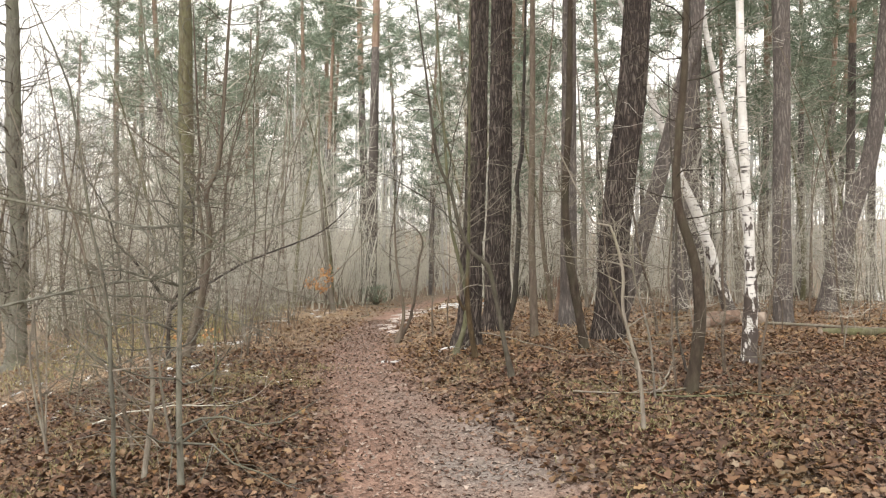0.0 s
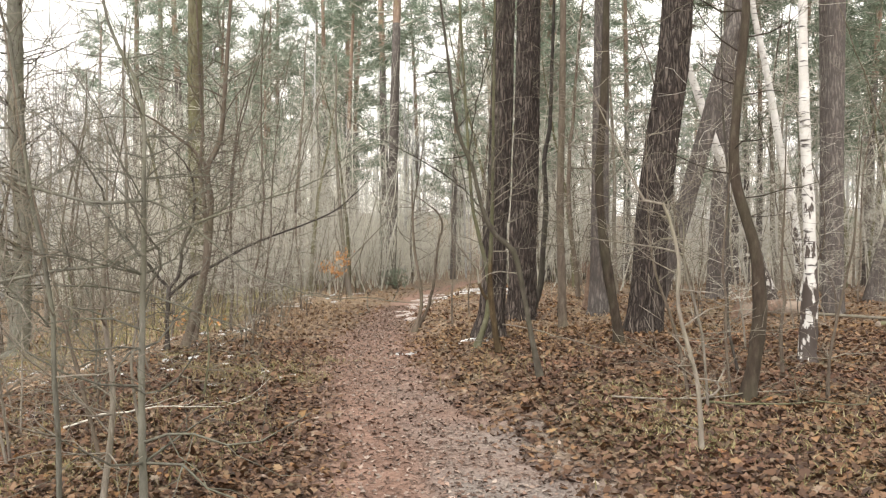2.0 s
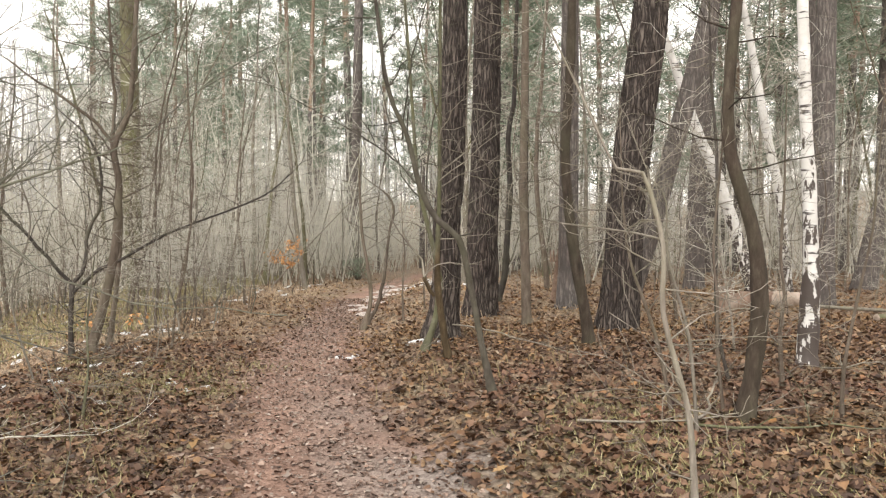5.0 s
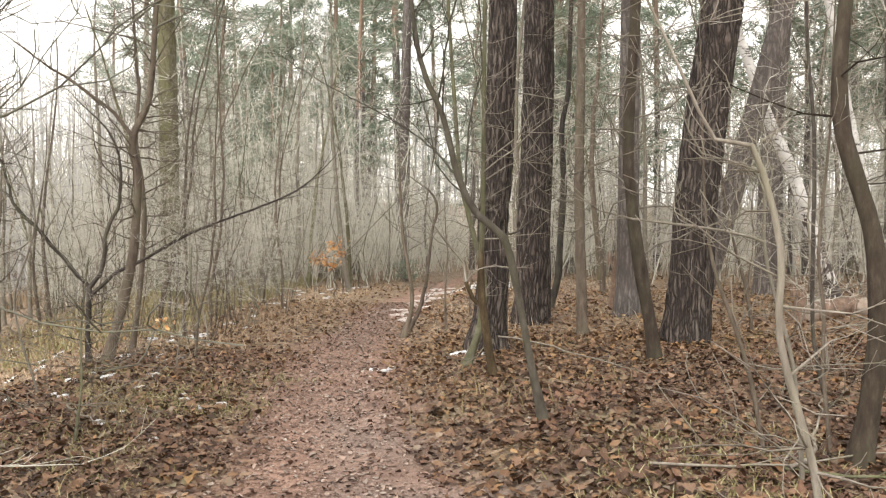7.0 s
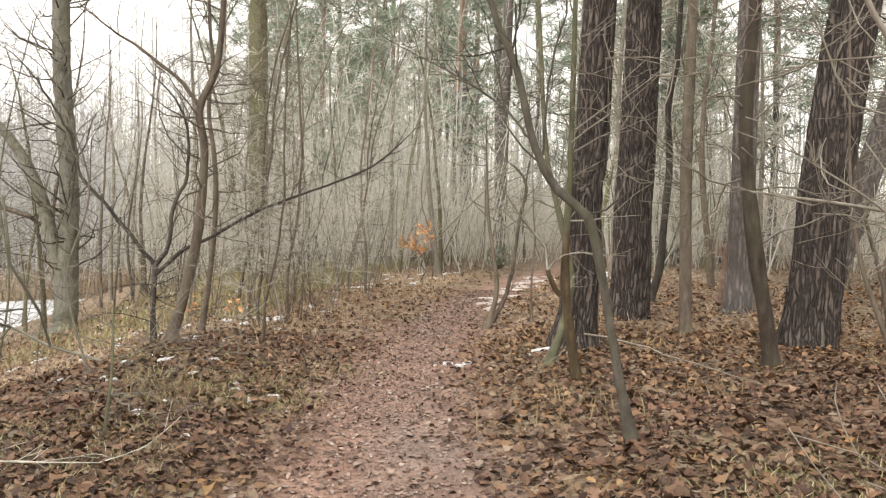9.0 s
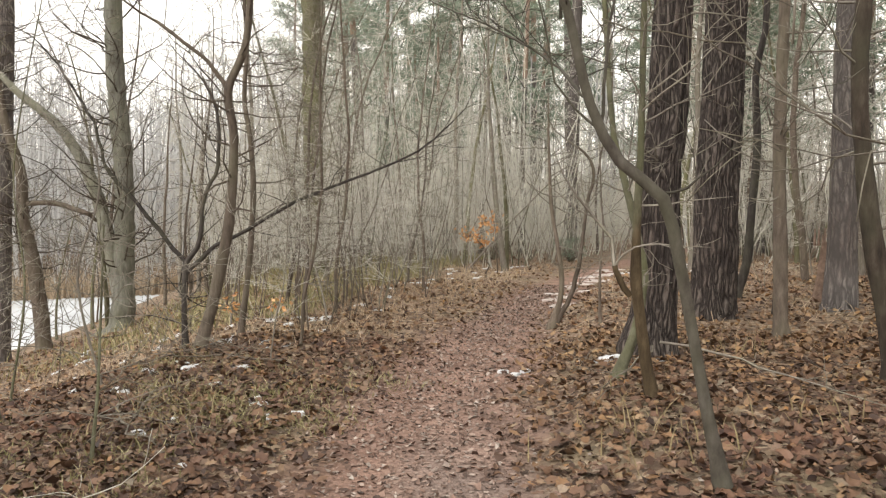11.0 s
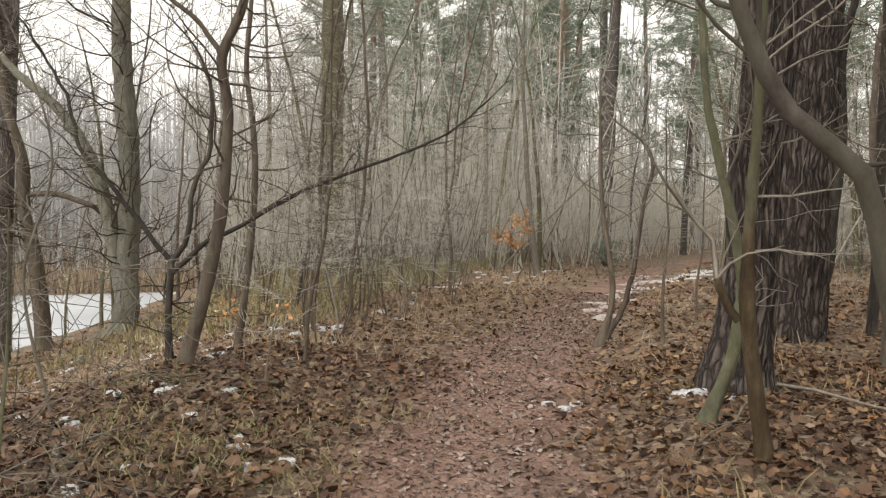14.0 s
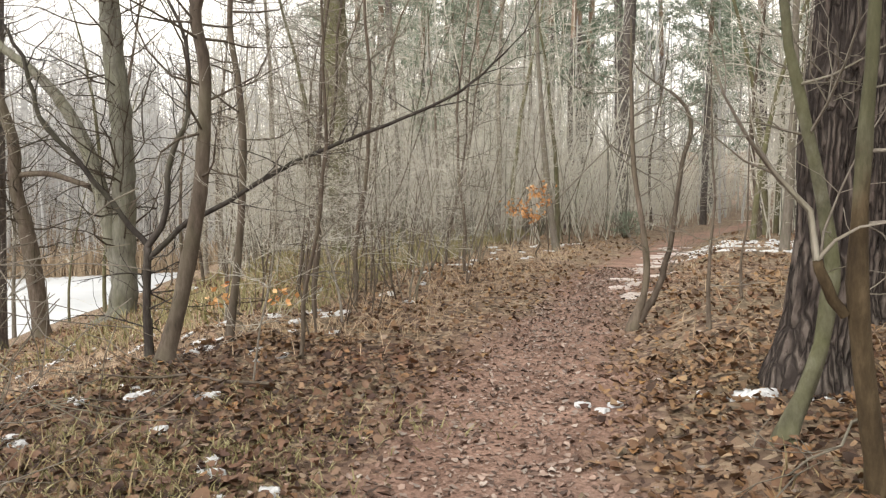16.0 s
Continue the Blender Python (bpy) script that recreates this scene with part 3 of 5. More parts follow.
pine([(5.04, 17.24, 0.26, 0.187), (5.12, 17.24, 2.52, 0.165), (5.26, 17.24, 4.49, 0.153), (5.37, 17.24, 6.12, 0.142)], "slender dark pine leaning slightly", 16, 17, near=False)
pine([(8.03, 16.87, 0.27, 0.215), (8.28, 16.86, 1.45, 0.193), (8.61, 16.86, 2.53, 0.182), (9.03, 16.86, 3.92, 0.161)], "dark leaning pine near the hollow", 13, 18, near=False)
pine([(-12.2, 17.4, -1.34, 0.194), (-12.08, 17.44, 0.95, 0.181), (-11.98, 17.47, 3.06, 0.18), (-11.89, 17.5, 5.14, 0.178)], "dark pine at the top of the lake slope", 15, 19, near=False)

# bare trees between the pines
stem_tree("tree", [(1.77, 10.11, 0.32, 0.078), (1.73, 10.11, 0.66, 0.068), (1.67, 10.1, 0.96, 0.068), (1.58, 10.1, 1.54, 0.061), (1.53, 10.1, 2.22, 0.058), (1.57, 10.1, 2.94, 0.053), (1.59, 10.1, 3.42, 0.053)], "slender crooked bare tree with grey-brown bark", 8, 21, WARM, count=22, low=1.0, length=0.9)
stem_tree("tree", [(2.22, 7.22, 0.33, 0.078), (2.27, 7.22, 0.66, 0.064), (2.3, 7.21, 1.05, 0.06), (2.25, 7.21, 1.5, 0.053), (2.1, 7.22, 2.05, 0.046), (2.12, 7.22, 2.65, 0.041), (2.17, 7.22, 3.24, 0.038)], "young bare tree with a bent brown stem", 7, 22, WARM, twig=WARM, count=16, low=1.2, length=0.8)
stem_tree("birch_tree", [(3.4, 8.96, 0.33, 0.104), (3.42, 8.96, 1.07, 0.08), (3.4, 8.96, 1.79, 0.065), (3.35, 8.96, 2.72, 0.057), (3.32, 8.96, 3.75, 0.051)], "white birch with a cracked black foot", 11, 23, BIRCH, twig=TWIG, count=12, low=2.2, length=0.8, sides=16)
stem_tree("birch_tree", [(5.72, 16.05, 0.27, 0.153), (5.51, 16.05, 0.93, 0.132), (5.08, 16.06, 2.25, 0.112), (4.76, 16.06, 2.96, 0.101), (4.29, 16.06, 4.26, 0.081), (3.97, 16.06, 5.17, 0.061)], "birch leaning far over with flaking pale bark", 8, 24, BIRCH, count=14, low=2.5, length=1.0, lean=0.9)
stem_tree("birch_tree", [(5.64, 14.5, 0.29, 0.091), (5.47, 14.5, 1.92, 0.082), (5.26, 14.5, 2.91, 0.077), (5.01, 14.5, 4.26, 0.063), (4.81, 14.5, 5.16, 0.054)], "thin birch leaning among dark stems", 9, 25, BIRCH, count=14, low=2.5, length=1.0, lean=0.7)
stem_tree("tree", [(1.35, 11.95, 0.31, 0.08), (1.33, 11.95, 1.11, 0.065), (1.31, 11.95, 2.05, 0.058), (1.33, 11.95, 3.28, 0.054), (1.34, 11.95, 4.57, 0.05)], "straight slim bare tree behind the pines", 9, 26, BROWN, count=20, low=1.0, length=0.9)
stem_tree("tree", [(1.18, 14.55, 0.29, 0.073), (1.29, 14.58, 0.71, 0.061), (1.33, 14.59, 1.26, 0.054), (1.38, 14.61, 2.03, 0.054), (1.35, 14.6, 2.81, 0.048), (1.43, 14.62, 3.28, 0.042), (1.45, 14.63, 3.51, 0.042)], "winding dark bare stem behind the pines", 8, 27, DARK, count=12, low=1.0, length=0.8)
stem_tree("tree", [(1.47, 13.29, 0.3, 0.052), (1.49, 13.3, 1.17, 0.046), (1.48, 13.3, 2.19, 0.046), (1.49, 13.3, 3.19, 0.043)], "slim dark bare stem", 8, 28, DARK, count=14, low=0.8, length=0.8)
stem_tree("sapling", [(0.67, 7.93, 0.32, 0.0408), (0.6, 7.92, 0.68, 0.0264), (0.54, 7.91, 1.01, 0.0252), (0.5, 7.9, 1.21, 0.0264), (0.44, 7.88, 1.44, 0.0288), (0.28, 7.86, 1.58, 0.0264), (0.17, 7.83, 1.8, 0.0228), (0.08, 7.82, 2.16, 0.0216), (-0.05, 7.79, 2.49, 0.018)], "young tree with a strongly bent smooth grey-green stem", 4.2, 29, SMOOTH,
          [[(0.44, 7.88, 1.46, 0.00744), (0.53, 7.9, 1.48, 0.0062), (0.62, 7.92, 1.56, 0.00434), (0.73, 7.94, 1.68, 0.00248)],
           [(0.17, 7.83, 1.8, 0.009), (-0.05, 8.3, 2.04, 0.008), (-0.46, 8.8, 2.33, 0.006), (-0.84, 9.3, 2.56, 0.0045), (-1.33, 9.8, 2.88, 0.003)],
           [(0.2, 7.84, 1.71, 0.0062), (0.05, 7.81, 1.88, 0.00496), (-0.01, 7.8, 2.16, 0.00434), (-0.07, 7.79, 2.38, 0.0031)],
           [(0.04, 7.93, 2.14, 0.00806), (0.1, 7.93, 2.63, 0.00682), (0.21, 7.93, 3.07, 0.00558), (0.34, 7.93, 3.51, 0.00434)],
           [(0.2, 7.93, 1.71, 0.00806), (0.23, 7.93, 2.1, 0.00682), (0.31, 7.93, 2.54, 0.00558), (0.26, 7.93, 3.12, 0.00434), (0.32, 7.93, 3.55, 0.00434)]], twig=SMOOTH, count=7, low=1.6, length=0.55, category="sapling", sides=14)
stem_tree("tree", [(0.15, 9.97, 0.3, 0.051), (0.21, 9.99, 0.47, 0.04), (0.27, 10.01, 0.67, 0.035), (0.29, 10.02, 0.85, 0.035), (0.3, 10.02, 0.98, 0.033), (0.24, 10, 1.29, 0.029), (0.15, 9.97, 1.67, 0.026), (0.09, 9.95, 1.99, 0.022)], "mossy bare tree with a curved grey foot", 5.5, 30, GREEN, count=14, low=1.0, length=0.8, sides=16)
stem_tree("tree", [(0.37, 9.35, 0.32, 0.044), (0.34, 9.34, 0.54, 0.037), (0.3, 9.33, 0.83, 0.035), (0.28, 9.32, 1, 0.04), (0.28, 9.32, 1.18, 0.031), (0.29, 9.33, 1.52, 0.026), (0.3, 9.33, 1.85, 0.023)], "mossy green stem with a brown foot and a broken stub", 5.5, 31, MOSSY_FOOT, [[(0.25, 9.32, 0.9, 0.022), (0.19, 9.3, 1, 0.022), (0.16, 9.29, 1.07, 0.019)]], count=14, low=0.6, length=0.8, sides=16)
stem_tree("shrub", [(-0.75, 13.21, 0.12, 0.056), (-0.67, 13.23, 0.35, 0.033), (-0.65, 13.23, 0.6, 0.033), (-0.69, 13.22, 0.94, 0.028), (-0.76, 13.2, 1.38, 0.025), (-0.79, 13.19, 2.04, 0.016)], "low forked shrub beside the path", 2.6, 32, BROWN, [[(-0.72, 13.21, 0.11, 0.05), (-0.6, 13.25, 0.33, 0.033), (-0.52, 13.28, 0.58, 0.031), (-0.47, 13.29, 0.83, 0.025), (-0.4, 13.31, 1.38, 0.022), (-0.33, 13.33, 1.76, 0.022), (-0.48, 13.29, 1.98, 0.014)]], count=14, low=0.6, length=0.7, category="shrub")

# near saplings
stem_tree("sapling", [(1.39, 5.6, 0.33, 0.018), (1.37, 5.6, 0.69, 0.016), (1.34, 5.6, 0.84, 0.015), (1.25, 5.6, 1.18, 0.014), (1.25, 5.6, 1.46, 0.013), (1.16, 5.6, 1.77, 0.01), (1.05, 5.6, 1.79, 0.007)], "thin bare sapling in the leaf litter", 2.6, 33, GREY, count=14, low=0.2, length=0.55, category="sapling", group="near saplings")
stem_tree("sapling", [(1.81, 7.45, 0.33, 0.015), (1.75, 7.45, 0.67, 0.015), (1.66, 7.44, 0.97, 0.014), (1.57, 7.44, 1.21, 0.012), (1.52, 7.44, 1.42, 0.009), (1.49, 7.43, 1.69, 0.007)], "thin crooked brown sapling", 2.4, 34, BROWN, count=10, low=0.3, length=0.5, category="sapling", group="near saplings")
stem_tree("sapling", [(1.81, 6.89, 0.33, 0.013), (1.76, 6.88, 0.86, 0.012), (1.67, 6.88, 1.2, 0.01), (1.62, 6.88, 1.44, 0.009), (1.62, 6.88, 1.67, 0.006), (1.53, 6.87, 1.8, 0.005), (1.33, 6.86, 1.85, 0.005)], "pale bare sapling with a long side branch", 2.4, 35, GREY, [[(1.63, 6.88, 1.44, 0.01), (1.46, 6.87, 1.49, 0.008), (1.17, 6.85, 1.53, 0.007), (1.01, 6.84, 1.55, 0.005)]], count=14, low=0.3, length=0.6, category="sapling", group="near saplings")
stem_tree("sapling", [(2.53, 8.41, 0.33, 0.018), (2.44, 8.4, 0.77, 0.015), (2.43, 8.4, 1.32, 0.015), (2.43, 8.4, 2.05, 0.014), (2.38, 8.4, 2.66, 0.011)], "thin upright dark sapling", 3.6, 36, DARK, count=14, low=0.5, length=0.6, category="sapling", group="near saplings")
stem_tree("sapling", [(-1.66, 5.08, 0.12, 0.027), (-1.67, 5.08, 0.7, 0.021), (-1.66, 5.08, 1.2, 0.018), (-1.65, 5.08, 1.77, 0.014), (-1.66, 5.08, 2.3, 0.011), (-1.83, 5.08, 2.7, 0.009)], "pale green-grey sapling beside the path", 4.0, 37, LICHEN, [[(-3.01, 5.09, 2.01, 0.01302), (-2.79, 5.09, 1.95, 0.0124), (-2.33, 5.08, 1.86, 0.01116), (-1.9, 5.08, 1.76, 0.00992), (-1.62, 5.08, 1.77, 0.00868), (-1.37, 5.08, 1.62, 0.00682), (-1.12, 5.08, 1.41, 0.00558), (-0.94, 5.08, 1.34, 0.00434)], [(-2.94, 5.09, 1.23, 0.0124), (-2.44, 5.09, 1.34, 0.01116), (-2.08, 5.08, 1.41, 0.00992), (-1.76, 5.08, 1.45, 0.00868), (-1.37, 5.08, 1.66, 0.00682), (-0.87, 5.08, 1.82, 0.00434)]], twig=LICHEN, count=46, low=0.4, length=1.0, category="sapling", group="near saplings")
stem_tree("sapling", [(-1.95, 5.24, 0.12, 0.022), (-1.89, 5.24, 0.71, 0.018), (-1.94, 5.24, 1.19, 0.015), (-1.92, 5.24, 1.59, 0.011)], "thin pale sapling beside the path", 2.2, 38, GREY, count=14, low=0.3, length=0.6, category="sapling", group="near saplings")
stem_tree("sapling", [(-0.16, 12.24, 0.3, 0.019), (-0.17, 12.24, 0.59, 0.015), (-0.16, 12.24, 0.89, 0.013), (-0.14, 12.25, 1.18, 0.01), (-0.16, 12.24, 1.39, 0.008)], "slim upright sapling beside the path", 1.9, 51, BROWN, count=8, low=0.4, length=0.4, category="sapling", group="near saplings")
stem_tree("sapling", [(0.08, 13.56, 0.29, 0.015), (0.07, 13.56, 0.65, 0.013), (0.11, 13.57, 0.9, 0.01), (0.11, 13.57, 1.25, 0.008)], "thin upright sapling near a pine", 1.8, 52, BROWN, count=7, low=0.4, length=0.4, category="sapling", group="near saplings")
stem_tree("sapling", [(2.84, 8.14, 0.33, 0.02), (2.82, 8.14, 0.73, 0.018), (2.85, 8.14, 1, 0.015), (2.82, 8.14, 1.3, 0.013), (2.84, 8.14, 1.79, 0.011)], "thin brown sapling before a birch", 2.4, 53, BROWN, count=9, low=0.4, length=0.45, category="sapling", group="near saplings")
stem_tree("sapling", [(2.86, 7.29, 0.33, 0.017), (2.87, 7.29, 0.62, 0.015), (2.91, 7.29, 0.85, 0.013), (2.97, 7.29, 1.16, 0.011), (3.04, 7.29, 1.5, 0.01)], "thin leaning brown sapling", 2.3, 54, BROWN, count=9, low=0.4, length=0.45, category="sapling", group="near saplings")
stem_tree("sapling", [(2.13, 7.37, 0.33, 0.014), (2.09, 7.37, 0.76, 0.012), (2.09, 7.37, 1.07, 0.012), (2.06, 7.37, 1.38, 0.01), (2.11, 7.37, 2, 0.008)], "thin dark sapling beside a bent tree", 2.8, 55, BROWN, count=9, low=0.5, length=0.45, category="sapling", group="near saplings")
for k, (x, y, dx, h) in enumerate([(-2.06, 6.1, -0.1, 2.2), (-3.8, 8.3, 0.15, 2.8), (-2.33, 8.1, 0.05, 1.2), (-3.4, 9.5, -0.2, 2.6), (-2.9, 7.3, 0.1, 2.4), (-4.6, 9.9, 0.2, 3.2), (-3.1, 6.3, -0.15, 2.9)]):
    gz = ground_z(x, y)
    stem_tree("sapling", [(x, y, gz, 0.013), (x + dx * 0.9, y, gz + h * 0.3, 0.010), (x + dx * 0.2, y + 0.08, gz + h * 0.6, 0.008), (x + dx * 2.2, y, gz + h, 0.005)],
              "thin bare sapling with spreading pale twigs", 0, 60 + k, (GREY, BROWN, GREEN)[k % 3], count=16, low=0.3, length=0.8, category="sapling", group="near saplings", sides=7)

# the group on the lake side
stem_tree("tree", [(-3.48, 10.86, 0.11, 0.073), (-3.4, 10.89, 0.44, 0.061), (-3.29, 10.92, 0.89, 0.059), (-3.21, 10.94, 1.34, 0.054), (-3.17, 10.96, 1.97, 0.045), (-3.21, 10.94, 2.37, 0.042), (-3.09, 10.98, 2.67, 0.04), (-3.03, 11, 2.98, 0.035)], "young bare tree with a swept brown stem", 6.5, 41, BROWN, [[(-3.21, 10.94, 2.37, 0.027), (-3.35, 10.9, 2.61, 0.022), (-3.56, 10.84, 2.78, 0.02), (-3.77, 10.77, 2.96, 0.018)]], twig=BROWN, count=26, low=1.3, length=1.1, level=2, kids=4, sides=14)
stem_tree("tree", [(-3.72, 11.95, 0.1, 0.043), (-3.63, 11.98, 0.75, 0.034), (-3.57, 11.99, 1.49, 0.034), (-3.59, 11.99, 2.01, 0.032), (-3.64, 11.97, 2.48, 0.026), (-3.6, 11.99, 3.05, 0.023), (-3.62, 11.98, 3.25, 0.021)], "slim brown stem beside a swept tree", 6, 42, BROWN, twig=BROWN, count=18, low=1.2, length=0.9, level=2, kids=4)
stem_tree("tree", [(-3.78, 11.09, 0.08, 0.04), (-3.78, 11.08, 0.44, 0.031), (-3.76, 11.09, 0.87, 0.033)], "low black tree spreading long limbs over the slope", 0, 43, DARK,
          [[(-3.76, 11.09, 0.87, 0.026), (-3.93, 11.04, 1.1, 0.024), (-4.2, 10.96, 1.46, 0.021), (-4.42, 10.89, 1.74, 0.019), (-4.52, 10.86, 2.14, 0.016), (-4.69, 10.81, 2.46, 0.012), (-4.9, 10.74, 2.78, 0.009)],
           [(-3.76, 11.09, 0.87, 0.031), (-3.63, 11.13, 1.1, 0.026), (-3.6, 11.14, 1.43, 0.024), (-3.47, 11.18, 1.76, 0.021), (-3.46, 11.18, 2.23, 0.016), (-3.57, 11.15, 2.5, 0.012)],
           [(-3.76, 11.09, 0.77, 0.026), (-3.55, 11.15, 0.99, 0.024), (-3.23, 11.25, 1.17, 0.021), (-2.87, 11.36, 1.39, 0.019), (-2.51, 11.47, 1.55, 0.016), (-2.1, 11.59, 1.71, 0.014), (-1.74, 11.7, 1.88, 0.012), (-1.43, 11.8, 2.15, 0.007)]], twig=DARK, count=8, low=0.2, length=0.7)
stem_tree("tree", [(-9.04, 16.98, -0.9, 0.275), (-8.98, 17, 0, 0.215), (-8.94, 17.01, 1.95, 0.194), (-9.03, 16.98, 3.68, 0.183), (-9.04, 16.98, 4.82, 0.177)], "tall grey-green bare tree above the lake", 15, 44, LICHEN, [[(-9.04, 16.98, -0.78, 0.128), (-9.21, 16.93, 0.69, 0.156), (-9.51, 16.84, 1.86, 0.136), (-9.99, 16.69, 2.73, 0.106), (-10.62, 16.5, 3.3, 0.082), (-10.98, 16.39, 3.68, 0.063)]], twig=WARM, count=46, low=1.2, length=2.4, level=2, sides=18)
stem_tree("tree", [(-5.65, 18.03, -0.38, 0.216), (-5.69, 18.02, 0.49, 0.176), (-5.72, 18.01, 1.95, 0.204), (-5.72, 18.01, 3.39, 0.203), (-5.73, 18.01, 4.82, 0.192)], "straight tree wrapped in moss and climbing stems", 15, 45, MOSSY, twig=LICHEN, count=46, low=0.3, length=1.5, sides=18)
stem_tree("tree", [(-11.19, 17.46, -1.17, 0.191), (-11.32, 17.43, 0.11, 0.158), (-11.5, 17.37, 1.16, 0.131), (-11.52, 17.36, 2, 0.115), (-11.79, 17.28, 3.04, 0.094)], "leaning dark tree by the frozen lake", 8, 46, BROWN, [[(-11.49, 17.37, 1.37, 0.063), (-10.94, 17.54, 1.39, 0.063), (-10.29, 17.74, 1.18, 0.058)]], twig=WARM, count=40, low=1.0, length=2.0, level=2)


# ---- the wood behind: a few grown forms, copied ----
def shrub_form(seed, stems, height, mat, twig):
    rng = random.Random(seed)
    root = thing("shrub", (0, 0, 0), "bare shrub of thin upright stems", "shrub", "undergrowth")
    fine = Geo()
    for _ in range(stems):
        ang, tilt = rng.uniform(0, 6.28), rng.uniform(0.03, 0.42)
        d = Vector((math.cos(ang) * tilt, math.sin(ang) * tilt, 1)).normalized()
        p = Vector((math.cos(ang) * rng.uniform(0.02, 0.18), math.sin(ang) * rng.uniform(0.02, 0.18), -0.1))
        h, r = height * rng.uniform(0.6, 1.1), rng.uniform(0.008, 0.02)
        pts = [p]
        n = int(h * 3)
        for _ in range(n):
            d = (d + Vector((rng.gauss(0, 0.10), rng.gauss(0, 0.10), 0.05))).normalized()
            pts.append(pts[-1] + d * h / n)
        rad = [max(0.003, r * (1 - 0.8 * i / n)) for i in range(n + 1)]
        g = Geo()
        g.tube(pts, rad, 5)
        part("stem", g, mat, root)
        shoots(fine, pts, rad, rng, int(h * 3.4), 0.4, h, 0.7, 1, up=0.4, kids=4, thin=0.0028)
    part("crown", fine, twig, root, kind="stuff")
    return root


def slim_form(seed, height, r, mat, twig, count):
    """A slender sapling with long, thin, nearly level side shoots."""
    rng = random.Random(seed)
    root = thing("sapling", (0, 0, 0), "slender bare sapling with fine spreading twigs", "sapling", "slender saplings")
    pts, d = [Vector((0, 0, -0.1))], Vector((rng.gauss(0, 0.1), rng.gauss(0, 0.1), 1)).normalized()
    n = int(height * 3)
    for _ in range(n):
        d = (d + Vector((rng.gauss(0, 0.09), rng.gauss(0, 0.09), 0.05))).normalized()
        pts.append(pts[-1] + d * height / n)
    rad = [max(0.003, r * (1 - 0.85 * i / n)) for i in range(n + 1)]
    g = Geo()
    g.tube(pts, rad, 6)
    part("stem", g, mat, root)
    fine = Geo()
    shoots(fine, pts, rad, rng, count, height * 0.12, height * 0.97, 0.95, 1, up=0.28, kids=5, thin=0.0021)
    part("crown", fine, twig, root, kind="stuff")
    return root


def bare_form(seed, height, r, mat, twig):
    rng = random.Random(seed)
    root = thing("tree", (0, 0, 0), "bare grey deciduous tree in winter", "tree", "bare trees of the wood")
    pts, d = [Vector((0, 0, -0.2))], Vector((rng.gauss(0, 0.05), rng.gauss(0, 0.05), 1)).normalized()
    n = 18
    for _ in range(n):
        d = (d + Vector((rng.gauss(0, 0.045), rng.gauss(0, 0.045), 0.04))).normalized()
        pts.append(pts[-1] + d * height / n)
    rad = [r * (1.15 if i == 0 else 1) * (1 - 0.8 * i / n) for i in range(n + 1)]
    g = Geo()
    g.tube(pts, rad, 9)
    part("trunk", g, mat, root)
    fine = Geo()
    shoots(fine, pts, rad, rng, 27, height * 0.13, height * 0.97, height * 0.19, 2, up=0.45, kids=3, thin=0.005)
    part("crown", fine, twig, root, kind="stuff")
    return root


def far_pine_form(seed, height, r, start):
    rng = random.Random(seed)
    root = thing("pine_tree", (0, 0, 0), "tall pine with a green crown on a bare stem", "tree", "pines of the wood")
    bend = (rng.gauss(0, 0.4), rng.gauss(0, 0.4))

    def axis(z):
        f = (z / height) ** 2
        return Vector((bend[0] * f, bend[1] * f, z))
    zs = [-0.3] + [height * k / 12 for k in range(1, 13)]
    g = Geo()
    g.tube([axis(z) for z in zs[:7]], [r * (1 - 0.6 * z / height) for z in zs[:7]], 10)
    part("trunk", g, PINE_HAZED, root)
    g = Geo()
    g.tube([axis(z) for z in zs[6:]], [r * (1 - 0.6 * z / height) - (0.08 * r if z > height * 0.9 else 0) for z in zs[6:]], 8)
    part("upper_trunk", g, PINE_TOP, root, "orange-brown upper trunk")
    limbs, tufts = Geo(), Geo()
    pine_crown(limbs, tufts, axis, start, height, 2.6, rng, 30, 15, 0.42)
    for _ in range(12):
        z = rng.uniform(1.5, start)
        ang = rng.uniform(0, 6.28)
        grow(limbs, axis(z), Vector((math.cos(ang), math.sin(ang), 0.05)), rng.uniform(0.6, 1.6), 0.015, 1, rng, 0.7, 0.0, 4, 3, 0.005)
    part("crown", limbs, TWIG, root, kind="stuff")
    part("foliage", tufts, NEEDLE, root, "grey-green needles", "stuff")
    return root


NEAR_SHRUBS = [shrub_form(106, 3, 3.0, BROWN, TWIG), shrub_form(107, 4, 3.4, GREY, TWIG), shrub_form(108, 2, 3.8, BROWN, GREY)]
SHRUBS = [shrub_form(101, 4, 3.0, GREY, TWIG), shrub_form(102, 3, 4.2, GREEN, HAZED_TWIG), shrub_form(103, 5, 2.3, GREY, TWIG), shrub_form(104, 2, 5.0, BROWN, TWIG), shrub_form(105, 3, 3.6, LICHEN, HAZED_TWIG)]
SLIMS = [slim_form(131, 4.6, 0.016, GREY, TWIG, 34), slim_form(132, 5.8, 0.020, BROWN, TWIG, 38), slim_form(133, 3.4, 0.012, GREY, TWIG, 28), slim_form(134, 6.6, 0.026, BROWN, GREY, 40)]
NEAR_SLIMS = [slim_form(135, 4.8, 0.017, LICHEN, GREY, 40), slim_form(136, 3.6, 0.013, GREY, GREY, 32), slim_form(137, 5.6, 0.022, BROWN, LICHEN, 42)]
